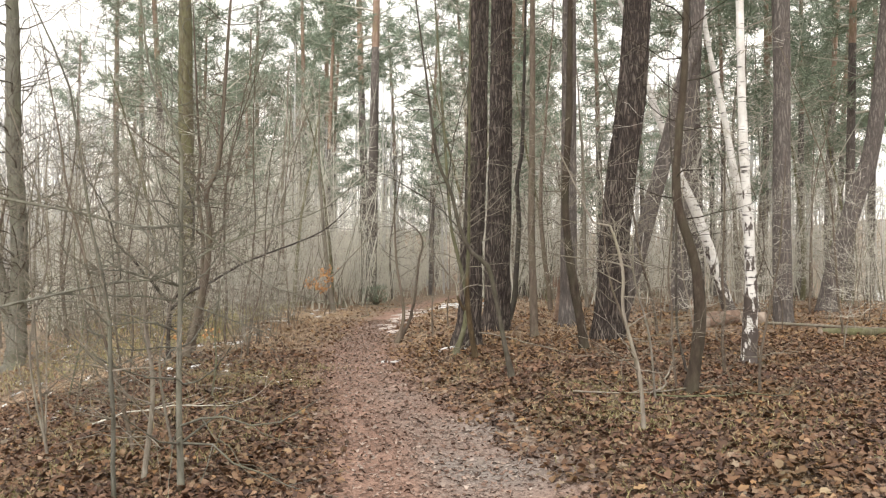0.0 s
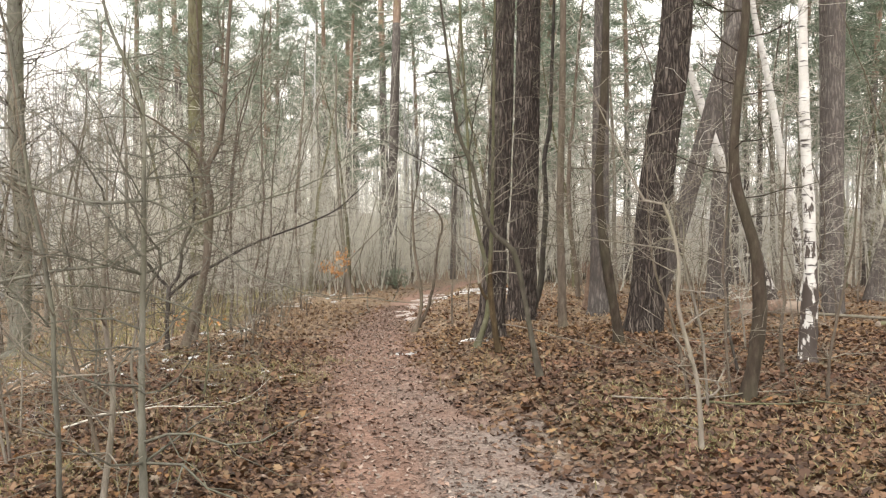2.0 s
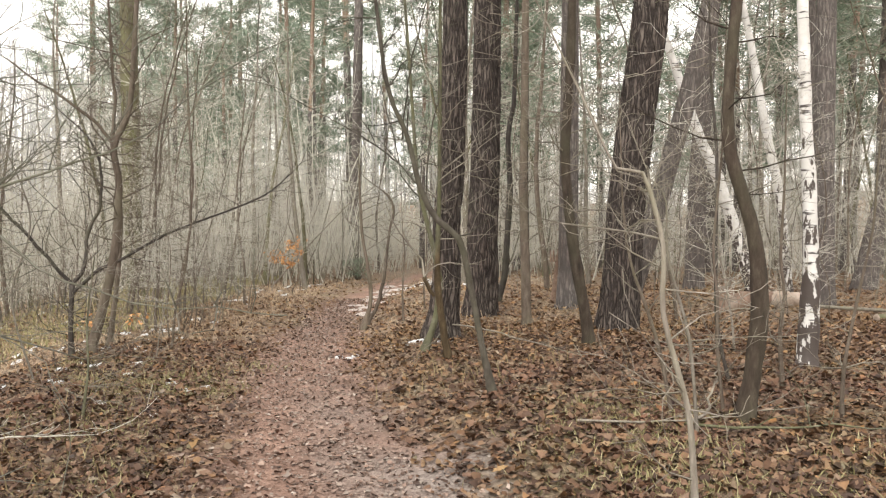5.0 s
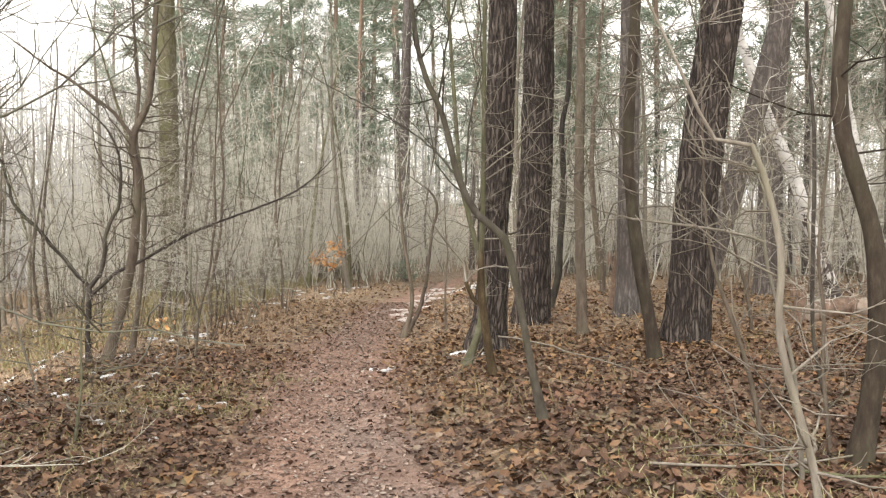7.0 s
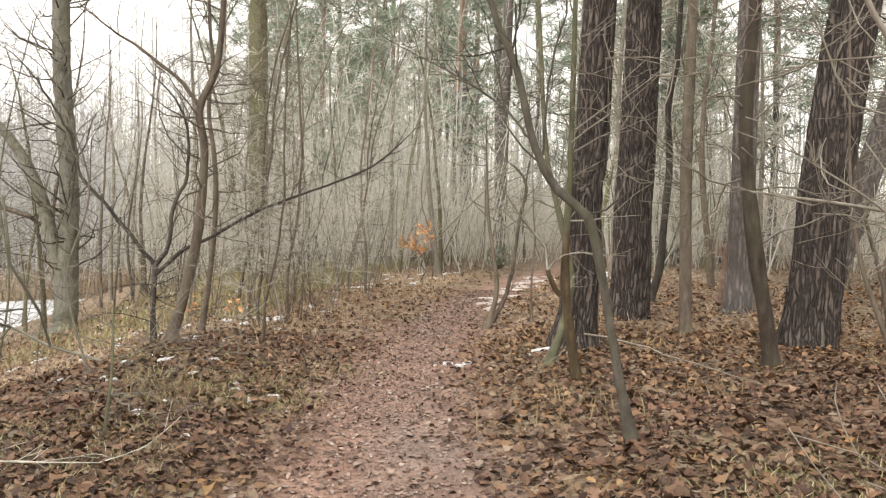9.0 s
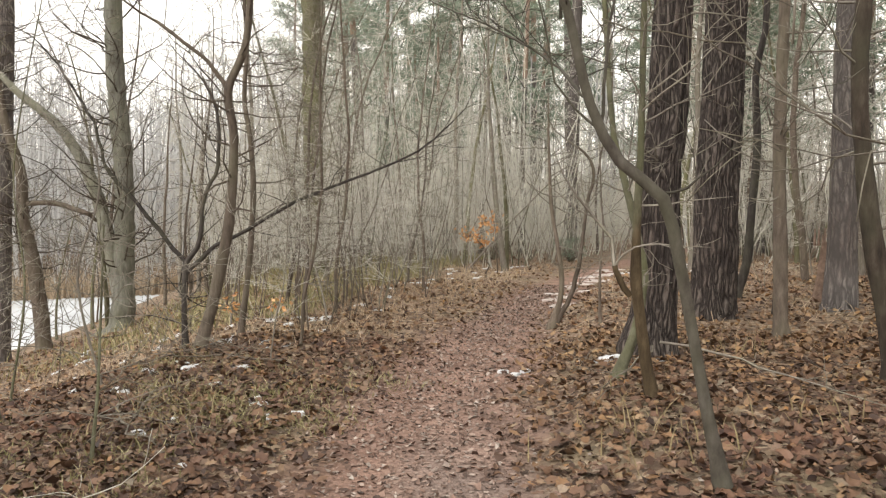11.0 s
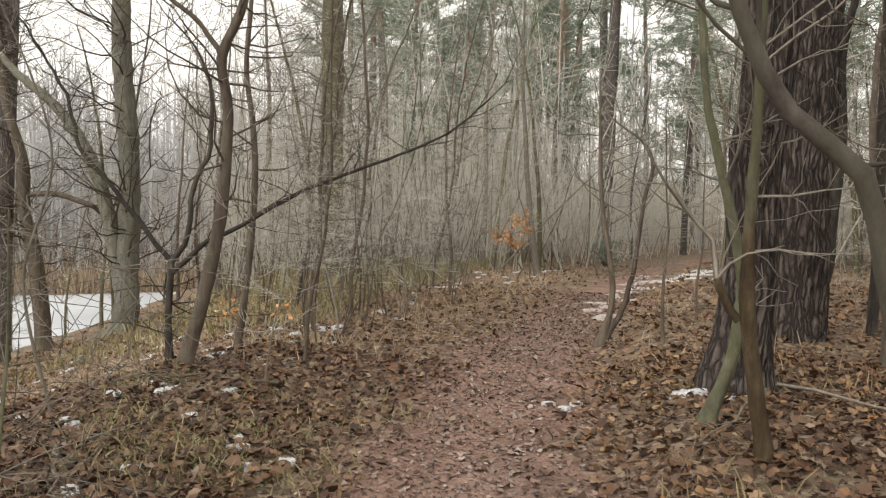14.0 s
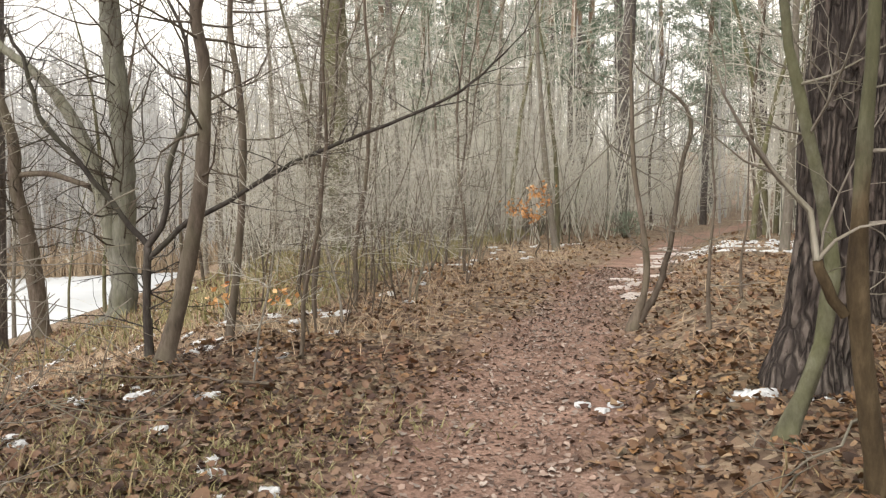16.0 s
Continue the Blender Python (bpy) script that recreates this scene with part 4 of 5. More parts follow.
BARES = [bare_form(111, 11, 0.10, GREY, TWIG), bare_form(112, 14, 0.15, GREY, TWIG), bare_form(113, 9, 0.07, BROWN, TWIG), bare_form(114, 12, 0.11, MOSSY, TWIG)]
PINES = [far_pine_form(121, 19, 0.20, 8.0), far_pine_form(122, 17, 0.17, 5.5), far_pine_form(123, 21, 0.23, 10.0), far_pine_form(124, 13, 0.13, 3.0)]
TAKEN = [(o.location.x, o.location.y, 0.45) for o in scene.objects if o.parent is None and o.type == "EMPTY" and o.location.length > 0.5]
USED = set()


def plant(forms, count, rng, spot, gap, low=0.8, high=1.2):
    """Sets copies of grown forms where there is room and dry ground."""
    made = 0
    for _ in range(count * 12):
        if made >= count:
            break
        x, y = spot(rng)
        d = x - float(np.interp(y, PATH_Y, PATH_X))
        if abs(d) < 1.5 or ground_z(x, y) < -3.0 or any((x - a) ** 2 + (y - b) ** 2 < (c + gap) ** 2 for a, b, c in TAKEN):
            continue
        if y < 7 and -1.7 < x < 3.2:
            continue
        k = rng.randrange(len(forms))
        s = rng.uniform(low, high)
        m = pose(x, y, ground_z(x, y), rng.gauss(0, 1.5), rng.gauss(0, 1.5), rng.uniform(0, 360)) @ Matrix.Scale(s, 4)
        if id(forms[k]) in USED:
            copy_thing(forms[k], m)
        else:
            forms[k].matrix_basis = m
            USED.add(id(forms[k]))
        TAKEN.append((x, y, gap))
        made += 1


def fan(near, far, left, right, power=1.0):
    """Places in a wedge seen from the start of the walk; left and right are slopes x / y."""
    def spot(rng):
        y = near + (far - near) * rng.random() ** power
        return (y * rng.uniform(left, right), y)
    return spot


def off_lake_view(spot):
    """Keeps the open view down to the lake free of undergrowth."""
    def kept(rng):
        while True:
            x, y = spot(rng)
            if x > -0.66 * (y - 6.2):
                return x, y
    return kept


woods = random.Random(7)
for k, (x, y) in enumerate([(-3.4, 13.8), (-3.0, 14.0), (-2.95, 15.5), (-3.7, 13.2), (-3.4, 17.0), (-3.15, 12.8), (-5.3, 17.6), (-6.1, 17.8), (-5.6, 18.6), (-4.9, 17.2)]):
    plant([NEAR_SHRUBS[k % 3]], 1, woods, (lambda rng, p=(x, y): p), 0.0, 0.6, 0.85)
for k, (x, y) in enumerate([(-2.0, 4.9), (-2.5, 5.4), (-2.3, 6.0), (-2.9, 6.2), (-3.3, 6.7), (-2.7, 6.9), (-3.6, 7.4), (-3.9, 7.9), (-3.1, 7.7), (-4.4, 8.4), (-4.7, 9.2), (-5.2, 9.8), (-3.7, 8.9)]):
    plant([NEAR_SLIMS[k % 3]], 1, woods, (lambda rng, p=(x, y): p), -0.4, 0.65, 0.95)
for k, (x, y) in enumerate([(-3.6, 9.4), (-4.1, 9.7), (-4.5, 10.3), (-3.9, 10.2)]):
    plant([NEAR_SLIMS[k % 3]], 1, woods, (lambda rng, p=(x, y): p), -0.4, 0.3, 0.42)
TAKEN.append((-2.79, 19.0, 0.5))
plant(SLIMS, 14, woods, off_lake_view(fan(10.5, 15, -0.5, -0.24)), 0.1, 0.6, 1.0)
plant(SLIMS, 18, woods, off_lake_view(fan(14, 22, -0.5, -0.1)), 0.2, 0.7, 1.1)
plant(SLIMS, 30, woods, fan(9.5, 20, 0.14, 0.62), 0.2, 0.55, 1.0)
plant(PINES, 30, woods, fan(26, 75, -0.42, 0.85), 1.0, 0.85, 1.15)
plant(PINES, 14, woods, fan(45, 80, -0.5, 0.1), 0.9, 0.9, 1.2)
plant(PINES, 8, woods, fan(30, 50, -0.32, 0.05), 0.8, 0.8, 1.05)
for x, y in ((9.2, 26.5), (14.6, 31.0)):
    plant([PINES[3]], 1, woods, (lambda rng, p=(x, y): p), 0.3, 0.75, 1.0)
plant(PINES, 9, woods, fan(27, 60, -0.03, 0.12), 0.7, 0.85, 1.1)
plant(BARES, 9, woods, fan(23, 40, -0.03, 0.15), 0.4, 0.6, 0.95)
plant(BARES, 14, woods, fan(16, 34, 0.28, 0.8), 0.4, 0.55, 0.95)
plant(PINES, 7, woods, fan(26, 48, 0.15, 0.6), 0.8, 0.85, 1.1)
plant(PINES[:3], 6, woods, fan(16, 26, 0.3, 0.75), 0.8, 0.85, 1.05)
plant(BARES, 26, woods, off_lake_view(fan(15, 40, -0.6, 0.7)), 0.5, 0.6, 1.0)
plant(BARES, 20, woods, fan(34, 75, -0.75, 0.75), 0.8, 0.8, 1.2)
plant(BARES, 24, woods, fan(18, 42, -0.40, 0.15), 0.4, 0.5, 0.9)
plant(BARES, 13, woods, fan(14, 30, -0.82, -0.46), 0.6, 0.5, 0.9)
plant(NEAR_SHRUBS, 14, woods, off_lake_view(fan(11, 17, -0.5, -0.22)), 0.25, 0.6, 1.0)
plant(NEAR_SHRUBS, 22, woods, off_lake_view(fan(15, 24, -0.5, -0.05)), 0.3, 0.7, 1.1)
plant(SHRUBS, 44, woods, off_lake_view(fan(15, 28, -0.5, 0.0)), 0.25, 0.7, 1.2)
plant(NEAR_SHRUBS, 22, woods, fan(12.5, 22, 0.06, 0.75), 0.3, 0.6, 1.0)
plant(SHRUBS, 26, woods, fan(18, 30, 0.04, 0.75), 0.25, 0.7, 1.1)
plant(SHRUBS, 70, woods, off_lake_view(fan(24, 40, -0.5, 0.35)), 0.2, 0.9, 1.5)
plant(BARES, 9, woods, fan(20, 34, -0.56, -0.38), 0.3, 0.7, 1.05)


def thicket(spots, seed, mat, label):
    """Undergrowth too far off and too dense to part: crooked stems and crossing twigs."""
    rng = random.Random(seed)
    g = Geo()
    for x, y in spots:
        p = Vector((x, y, ground_z(x, y) - 0.1))
        h = 1.8 + 7.0 * rng.random() ** 1.7
        lean = Vector((rng.gauss(0, 0.22), rng.gauss(0, 0.22), 1)).normalized()
        mid = p + lean * h * 0.5 + Vector((rng.gauss(0, 0.12), rng.gauss(0, 0.12), 0))
        top = mid + (lean + Vector((rng.gauss(0, 0.15), rng.gauss(0, 0.15), 0))) * h * 0.5
        r = rng.uniform(0.008, 0.028)
        g.tube([p, mid, top], [r, r * 0.7, 0.004], 3)
        for _ in range(8):
            q = (p.lerp(mid, rng.uniform(0.3, 1)) if rng.random() < 0.35 else mid.lerp(top, rng.random()))
            e = q + Vector((rng.gauss(0, 0.6), rng.gauss(0, 0.6), rng.uniform(-0.1, 0.9)))
            g.tube([q, e], [0.008, 0.004], 3)
            w = q.lerp(e, rng.uniform(0.3, 0.8))
            g.tube([w, w + Vector((rng.gauss(0, 0.3), rng.gauss(0, 0.3), rng.uniform(-0.05, 0.45)))], [0.005, 0.003], 3)
    tagged(new("thicket", g.mesh("thicket", mat)), label, "undergrowth", kind="stuff")


tr = random.Random(41)
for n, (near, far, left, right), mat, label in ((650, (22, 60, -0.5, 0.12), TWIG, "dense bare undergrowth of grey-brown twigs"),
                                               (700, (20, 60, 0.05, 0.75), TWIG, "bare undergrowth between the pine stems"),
                                               (1300, (27, 62, -0.5, 0.12), HAZED_TWIG, "bare undergrowth where the path turns, paled for haze")):
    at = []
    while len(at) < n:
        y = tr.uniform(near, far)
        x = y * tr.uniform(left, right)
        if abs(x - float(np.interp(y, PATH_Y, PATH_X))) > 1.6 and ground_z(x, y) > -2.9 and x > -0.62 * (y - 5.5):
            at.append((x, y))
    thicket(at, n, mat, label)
across = []
while len(across) < 700:
    y = tr.uniform(-5, 90)
    across.append((float(np.interp(y, PATH_Y, PATH_X)) - 22.6 - float(shore_start(y)) - 30 * tr.random() ** 1.8, y))
while len(across) < 1700:
    k, u = 46 + 14 * tr.random() ** 1.5, tr.uniform(-34, 16)
    x, y = 0.8 * u - 0.6 * k, 0.6 * u + 0.8 * k
    if x - float(np.interp(y, PATH_Y, PATH_X)) < -1.0 - float(shore_start(y)):
        across.append((x, y))
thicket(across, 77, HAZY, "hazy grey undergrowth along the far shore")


# ---- the far shore's woods ----
def far_wood(name, spots, low, high, seed, label):
    """Bare woods too far off to tell the trees apart, haze put into their colour."""
    rng = random.Random(seed)
    g = Geo()
    for x, y in spots:
        z, h = ground_z(x, y), rng.uniform(low, high)
        p = Vector((x, y, z - 0.3))
        top = p + Vector((rng.gauss(0, 0.3), rng.gauss(0, 0.3), h))
        r = rng.uniform(0.05, 0.13)
        g.tube([p, p.lerp(top, 0.5) + Vector((rng.gauss(0, 0.12), rng.gauss(0, 0.12), 0)), top], [r, r * 0.7, 0.02], 4)
        for _ in range(7):
            f = rng.uniform(0.12, 0.95)
            q = p.lerp(top, f)
            e = q + Vector((rng.gauss(0, 0.9), rng.gauss(0, 0.9), rng.uniform(0.3, 1.8)))
            g.tube([q, q.lerp(e, 0.5) + Vector((rng.gauss(0, 0.1), rng.gauss(0, 0.1), 0.1)), e], [0.04, 0.03, 0.015], 3)
            for _ in range(2):
                w = q.lerp(e, rng.uniform(0.3, 1.0))
                g.tube([w, w + Vector((rng.gauss(0, 0.5), rng.gauss(0, 0.5), rng.uniform(0.1, 0.9)))], [0.02, 0.01], 3)
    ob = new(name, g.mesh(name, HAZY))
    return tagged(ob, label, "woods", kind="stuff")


fw = random.Random(71)
far_spots = []
while len(far_spots) < 700:
    y = fw.uniform(-10, 110)
    d = 23.5 + float(shore_start(y)) + 40 * fw.random() ** 1.6
    far_spots.append((float(np.interp(y, PATH_Y, PATH_X)) - d, y))
while len(far_spots) < 1750:
    k, u = 48 + 36 * fw.random() ** 1.3, fw.uniform(-45, 25)
    x, y = 0.8 * u - 0.6 * k, 0.6 * u + 0.8 * k
    if x - float(np.interp(y, PATH_Y, PATH_X)) < -2.0 - float(shore_start(y)):
        far_spots.append((x, y))
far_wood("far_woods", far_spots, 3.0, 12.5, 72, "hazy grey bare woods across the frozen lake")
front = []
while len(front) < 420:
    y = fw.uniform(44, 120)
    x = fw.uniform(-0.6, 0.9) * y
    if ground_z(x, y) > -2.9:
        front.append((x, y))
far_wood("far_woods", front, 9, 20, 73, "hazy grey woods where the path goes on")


# ---- fallen leaves ----
def leaf_mesh(name, x, y, size, lift, tilt, mat, label, seed):
    rng = np.random.default_rng(seed)
    n = len(x)
    # rib of three points, two lobes to each side
    u = np.array([0.0, 0.5, 1.0, 0.22, 0.68, 0.22, 0.68])
    v = np.array([0.0, 0.0, 0.0, 0.30, 0.36, -0.30, -0.36])
    U = np.repeat(u[None], n, 0) + rng.normal(0, 0.07, (n, 7)) - 0.5
    V = v[None] * rng.uniform(0.6, 1.3, (n, 1)) * (1 + rng.normal(0, 0.3, (n, 7)))
    H = np.abs(V) * rng.normal(0.2, 0.5, (n, 1)) + (U ** 2) * rng.normal(0.2, 0.55, (n, 1)) + rng.normal(0, 0.04, (n, 7))
    P = np.stack([U, V, H], -1) * size[:, None, None]
    a, b, c = rng.uniform(0, 6.283, n), rng.normal(0, tilt, n), rng.normal(0, tilt, n)
    ca, sa, cb, sb, cc, sc = np.cos(a), np.sin(a), np.cos(b), np.sin(b), np.cos(c), np.sin(c)
    X, Y, Z = P[..., 0], P[..., 1], P[..., 2]
    Y, Z = Y * cc[:, None] - Z * sc[:, None], Y * sc[:, None] + Z * cc[:, None]
    X, Z = X * cb[:, None] + Z * sb[:, None], -X * sb[:, None] + Z * cb[:, None]
    X, Y = X * ca[:, None] - Y * sa[:, None] + x[:, None], X * sa[:, None] + Y * ca[:, None] + y[:, None]
    Z = Z - Z.min(1, keepdims=True) * 0.75 + (land(x, y) + lift)[:, None]
    co = np.stack([X, Y, Z], -1).reshape(-1, 3)
    quads = np.array([(0, 1, 4, 3), (0, 5, 6, 1)])
    tris = np.array([(1, 2, 4), (1, 6, 2)])
    off = (np.arange(n) * 7)[:, None, None]
    fq, ft = (quads[None] + off).reshape(-1), (tris[None] + off).reshape(-1)
    me = bpy.data.meshes.new(name)
    me.vertices.add(len(co))
    me.vertices.foreach_set("co", co.astype(np.float32).ravel())
    me.loops.add(len(fq) + len(ft))
    me.loops.foreach_set("vertex_index", np.concatenate([fq, ft]).astype(np.int32))
    nq, nt = len(fq) // 4, len(ft) // 3
    me.polygons.add(nq + nt)
    me.polygons.foreach_set("loop_start", np.concatenate([np.arange(nq) * 4, nq * 4 + np.arange(nt) * 3]).astype(np.int32))
    me.update(calc_edges=True)
    me.materials.append(mat)
    return tagged(new(name, me), label, "leaves", kind="stuff")


def scatter(rng, n, y0, y1, spread):
    y = rng.uniform(y0, y1, n)
    x = rng.uniform(-1, 1, n) * (spread * y + 1.2)
    return x, y


def build_litter():
    rng = np.random.default_rng(5)
    xs, ys = [], []
    for n, y0, y1 in ((52000, 3.8, 7.0), (72000, 7.0, 12.0), (26000, 12.0, 18.0), (9000, 18.0, 28.0)):
        x, y = scatter(rng, n, y0, y1, 0.62)
        xs.append(x), ys.append(y)
    x, y = np.concatenate(xs), np.concatenate(ys)
    d = x - np.interp(y, PATH_Y, PATH_X)
    keep = (np.abs(d) > path_half(y) - 0.30 + 0.62 * rng.random(len(x)) ** 1.15) & ((d > -9) | (rng.random(len(x)) < 0.5))
    x, y = x[keep], y[keep]
    size = (0.020 + 0.046 * rng.random(len(x)) ** 1.7) * (1 + 0.03 * np.clip(y - 10, 0, 12))
    m = 9000
    ax, ay = rng.uniform(-9, 9, m), rng.uniform(-4, 12, m)
    ok = (np.abs(ax - np.interp(ay, PATH_Y, PATH_X)) > 0.9) & ((ay < 3.8) | (np.abs(ax) > 0.62 * ay + 1.2))
    x, y = np.concatenate([x, ax[ok]]), np.concatenate([y, ay[ok]])
    size = np.concatenate([size, rng.uniform(0.04, 0.1, ok.sum())])
    dry = y + rng.normal(0, 0.9, len(x)) > np.where(x > np.interp(y, PATH_Y, PATH_X), 10.6, 12.0)
    lift = rng.uniform(0.0, 0.028, len(x))
    wet = ~dry
    carpet = leaf_mesh("leaf_litter", x[wet], y[wet], size[wet], lift[wet], 0.30, LITTER, "thick wet carpet of curled brown oak and maple leaves", 6)
    leaf_mesh("leaf_litter", x[dry], y[dry], size[dry], lift[dry], 0.30, DRY_LITTER, "drier tan and orange leaves under the trees", 7)
    n = 34000
    y = 2.0 + 16 * rng.random(n) ** 1.5
    x = np.interp(y, PATH_Y, PATH_X) + rng.normal(0, 0.72, n) * path_half(y)
    leaf_mesh("leaf_crumbs", x, y, (0.010 + 0.036 * rng.random(n) ** 2.4), rng.uniform(0.0, 0.007, n), 0.15, CHIPS, "trodden leaf crumbs pressed into the path", 8)
    return carpet


litter = build_litter()


def lobed_leaf(seed):
    """One dry leaf: a lobed outline round a raised rib, its rim curled up."""
    rng = random.Random(seed)
    g = Geo()
    n = 14
    curl = rng.uniform(0.1, 0.5)
    g.v = [Vector((-0.15, 0, 0.03)), Vector((0.2, 0, 0.05))]
    for k in range(n):
        a = 2 * math.pi * k / n
        r = (0.5 if k % 2 else 0.34) * rng.uniform(0.8, 1.15) * (1 - 0.25 * abs(math.sin(a)))
        x, y = r * math.cos(a), r * math.sin(a)
        g.v.append(Vector((x, y, curl * (y * y * 1.6 + x * x * 0.5) + rng.uniform(0, 0.05))))
    for k in range(n):
        a, b = 2 + k, 2 + (k + 1) % n
        g.f.append((1 if math.cos(2 * math.pi * (k + 0.5) / n) > 0 else 0, a, b))
    g.f += [(0, 1, 2 + n // 4 + 0), (1, 0, 2 + 3 * n // 4 + 1)]
    return g.mesh("leaf", LEAF, False)


def loose_leaves(parent):
    rng = random.Random(21)
    shapes = [lobed_leaf(500 + k) for k in range(9)]
    made = 0
    while made < 300:
        y = rng.uniform(4.4, 9.6)
        side = rng.choice((-1, 1, 1))
        d = side * (float(path_half(y)) - 0.2 + abs(rng.gauss(0, 0.75)))
        x = float(np.interp(y, PATH_Y, PATH_X)) + d
        ob = new("leaf", rng.choice(shapes))
        ob.parent = parent
        ob.matrix_basis = pose(x, y, ground_z(x, y) + 0.034, rng.gauss(0, 14), rng.gauss(0, 14), rng.uniform(0, 360)) @ Matrix.Scale(rng.uniform(0.06, 0.105), 4)
        made += 1


loose_leaves(litter)


# ---- snow and ice left in the wood ----
def snow_patch(x, y, rx, ry, seed, mat=SNOW, label="small patch of old snow on the leaves", name="snow_patch", height=0.02):
    rng = random.Random(seed)
    g = Geo()
    rings, n = 5, 20
    for i in range(rings + 1):
        f = 1 - i / rings
        for k in range(n):
            a = 6.2832 * k / n
            w = 1 + 0.55 * noise.noise(Vector((math.cos(a) * 1.6 + seed, math.sin(a) * 1.6, seed * 0.7))) + 0.45 * noise.noise(Vector((math.cos(a) * 4, math.sin(a) * 4, seed * 1.3)))
            px, py = x + math.cos(a) * rx * f * w, y + math.sin(a) * ry * f * w
            h = height * (1 - f ** 3) + rng.uniform(0, 0.25) * height - (0.03 if i == 0 else 0) + 0.012 * (i > 0)
            g.v.append(Vector((px, py, ground_z(px, py) + h)))
    for i in range(rings):
        for k in range(n):
            a, b = i * n + k, i * n + (k + 1) % n
            g.f.append((a, b, b + n, a + n))
    ob = new(name, g.mesh(name, mat))
    return tagged(ob, label, "snow" if mat is SNOW else "ice", "snow patches")


sr = random.Random(17)
for k, (x, y, rx, ry) in enumerate([(-0.69, 10.93, 0.09, 0.10), (0.07, 10.62, 0.13, 0.10), (0.33, 10.55, 0.12, 0.07), (-1.94, 9.24, 0.14, 0.10), (-1.75, 9.2, 0.09, 0.08),
                                    (-3.15, 9.36, 0.13, 0.08), (-3.14, 10.22, 0.15, 0.12), (-3.59, 11.37, 0.14, 0.12), (-3.38, 13.16, 0.2, 0.2), (-3.62, 17.38, 0.35, 0.25)]):
    for j in range(3):
        snow_patch(x + sr.gauss(0, rx * 0.7), y + sr.gauss(0, ry * 0.7), rx * sr.uniform(0.25, 0.55), ry * sr.uniform(0.25, 0.55), 300 + 11 * k + j, height=0.012)
for k in range(150):
    y = sr.uniform(8, 24)
    x = float(np.interp(y, PATH_Y, PATH_X)) - sr.uniform(1.3, 6.0) * (0.6 + y / 30)
    snow_patch(x, y, sr.uniform(0.02, 0.065) * (0.6 + y / 18), sr.uniform(0.02, 0.09) * (0.6 + y / 18), 430 + k, height=0.008)
for k in range(70):
    snow_patch(sr.uniform(-0.5, 1.5), sr.uniform(17.5, 22.5), sr.uniform(0.04, 0.16), sr.uniform(0.05, 0.22), 600 + k, height=0.01)
for k in range(26):
    y = 15.0 + 9.0 * (k + sr.random()) / 26
    x = float(np.interp(y, PATH_Y, PATH_X)) + sr.uniform(0.0, 0.6)
    snow_patch(x, y, sr.uniform(0.08, 0.24), sr.uniform(0.08, 0.22), 700 + k, WET_ICE, "trodden streak of thawing ice on the path", "ice_patch", 0.004)


# ---- things lying and standing in the wood ----
def log_thing(name, a, b, r, mat, end_mat, label, category, seed):
    """A fallen stem: its round, its two cut or broken ends."""
    rng = random.Random(seed)
    a, b = Vector(a), Vector(b)
    root = thing(name, a, label, category)
    n = 14
    pts = [(b - a) * (i / n) + Vector((rng.gauss(0, r * 0.05), rng.gauss(0, r * 0.05), rng.gauss(0, r * 0.04))) for i in range(n + 1)]
    g = Geo()
    g.tube(pts, [r * (1 - 0.2 * i / n) for i in range(n + 1)], 18, lambda q, ang, p, i: q * (1 + 0.12 * noise.noise(Vector((math.cos(ang) * 2, math.sin(ang) * 2, i * 0.5 + seed)))))
    part("log", g, mat, root)
    way = (b - a).normalized()
    for end, d, rr in ((pts[0], -way, r), (pts[-1], way, r * 0.8)):
        g = Geo()
        g.tube([end - d * 0.01, end + d * 0.006, end + d * 0.012], [rr * 0.97, rr * 0.93, rr * 0.6], 16)
        part("cut_end", g, end_mat, root, "pale weathered cut end")
    return root


log_thing("fallen_log", (4.3, 13.3, 0.39), (5.05, 13.85, 0.43), 0.14, ROTTEN, CUT_WOOD, "fallen log with peeled pinkish wood lying in leaves", "log", 1)
log_thing("fallen_log", (5.0, 13.95, 0.38), (5.45, 13.6, 0.42), 0.13, CUT_WOOD, CUT_WOOD, "short pale barkless log lying in leaves", "log", 2)
log_thing("fallen_log", (5.2, 12.9, 0.40), (7.0, 12.0, 0.36), 0.024, GREY, GREY, "thin pale fallen stem with peeled bark", "log", 3)
log_thing("fallen_log", (5.5, 11.75, 0.36), (7.6, 11.9, 0.36), 0.07, MOSSY, CUT_WOOD, "mossy fallen stem on the leaf litter", "log", 4)


def rotten_stump(x, y, r, h, seed, label):
    rng = random.Random(seed)
    gz = ground_z(x, y)
    root = thing("stump", (x, y, gz), label, "stump")
    g = Geo()
    n = 9
    g.tube([Vector((0.01 * i, 0, -0.08 + h * i / n)) for i in range(n + 1)], [r * (1.25 - 0.3 * min(1, i / 3)) for i in range(n + 1)], 20,
           lambda q, ang, p, i: q * (1 + 0.22 * noise.noise(Vector((math.cos(ang) * 2.2, math.sin(ang) * 2.2, i * 0.3 + seed)))))
    part("stump_body", g, ROTTEN, root)
    for k in range(7):
        a = 6.28 * k / 7 + rng.uniform(-0.3, 0.3)
        p = Vector((math.cos(a) * r * 0.8, math.sin(a) * r * 0.8, h - 0.12))
        g = Geo()
        g.tube([p, p + Vector((0, 0, rng.uniform(0.08, 0.22)))], [r * 0.22, 0.006], 5)
        part("splinter", g, ROTTEN, root)
    return root


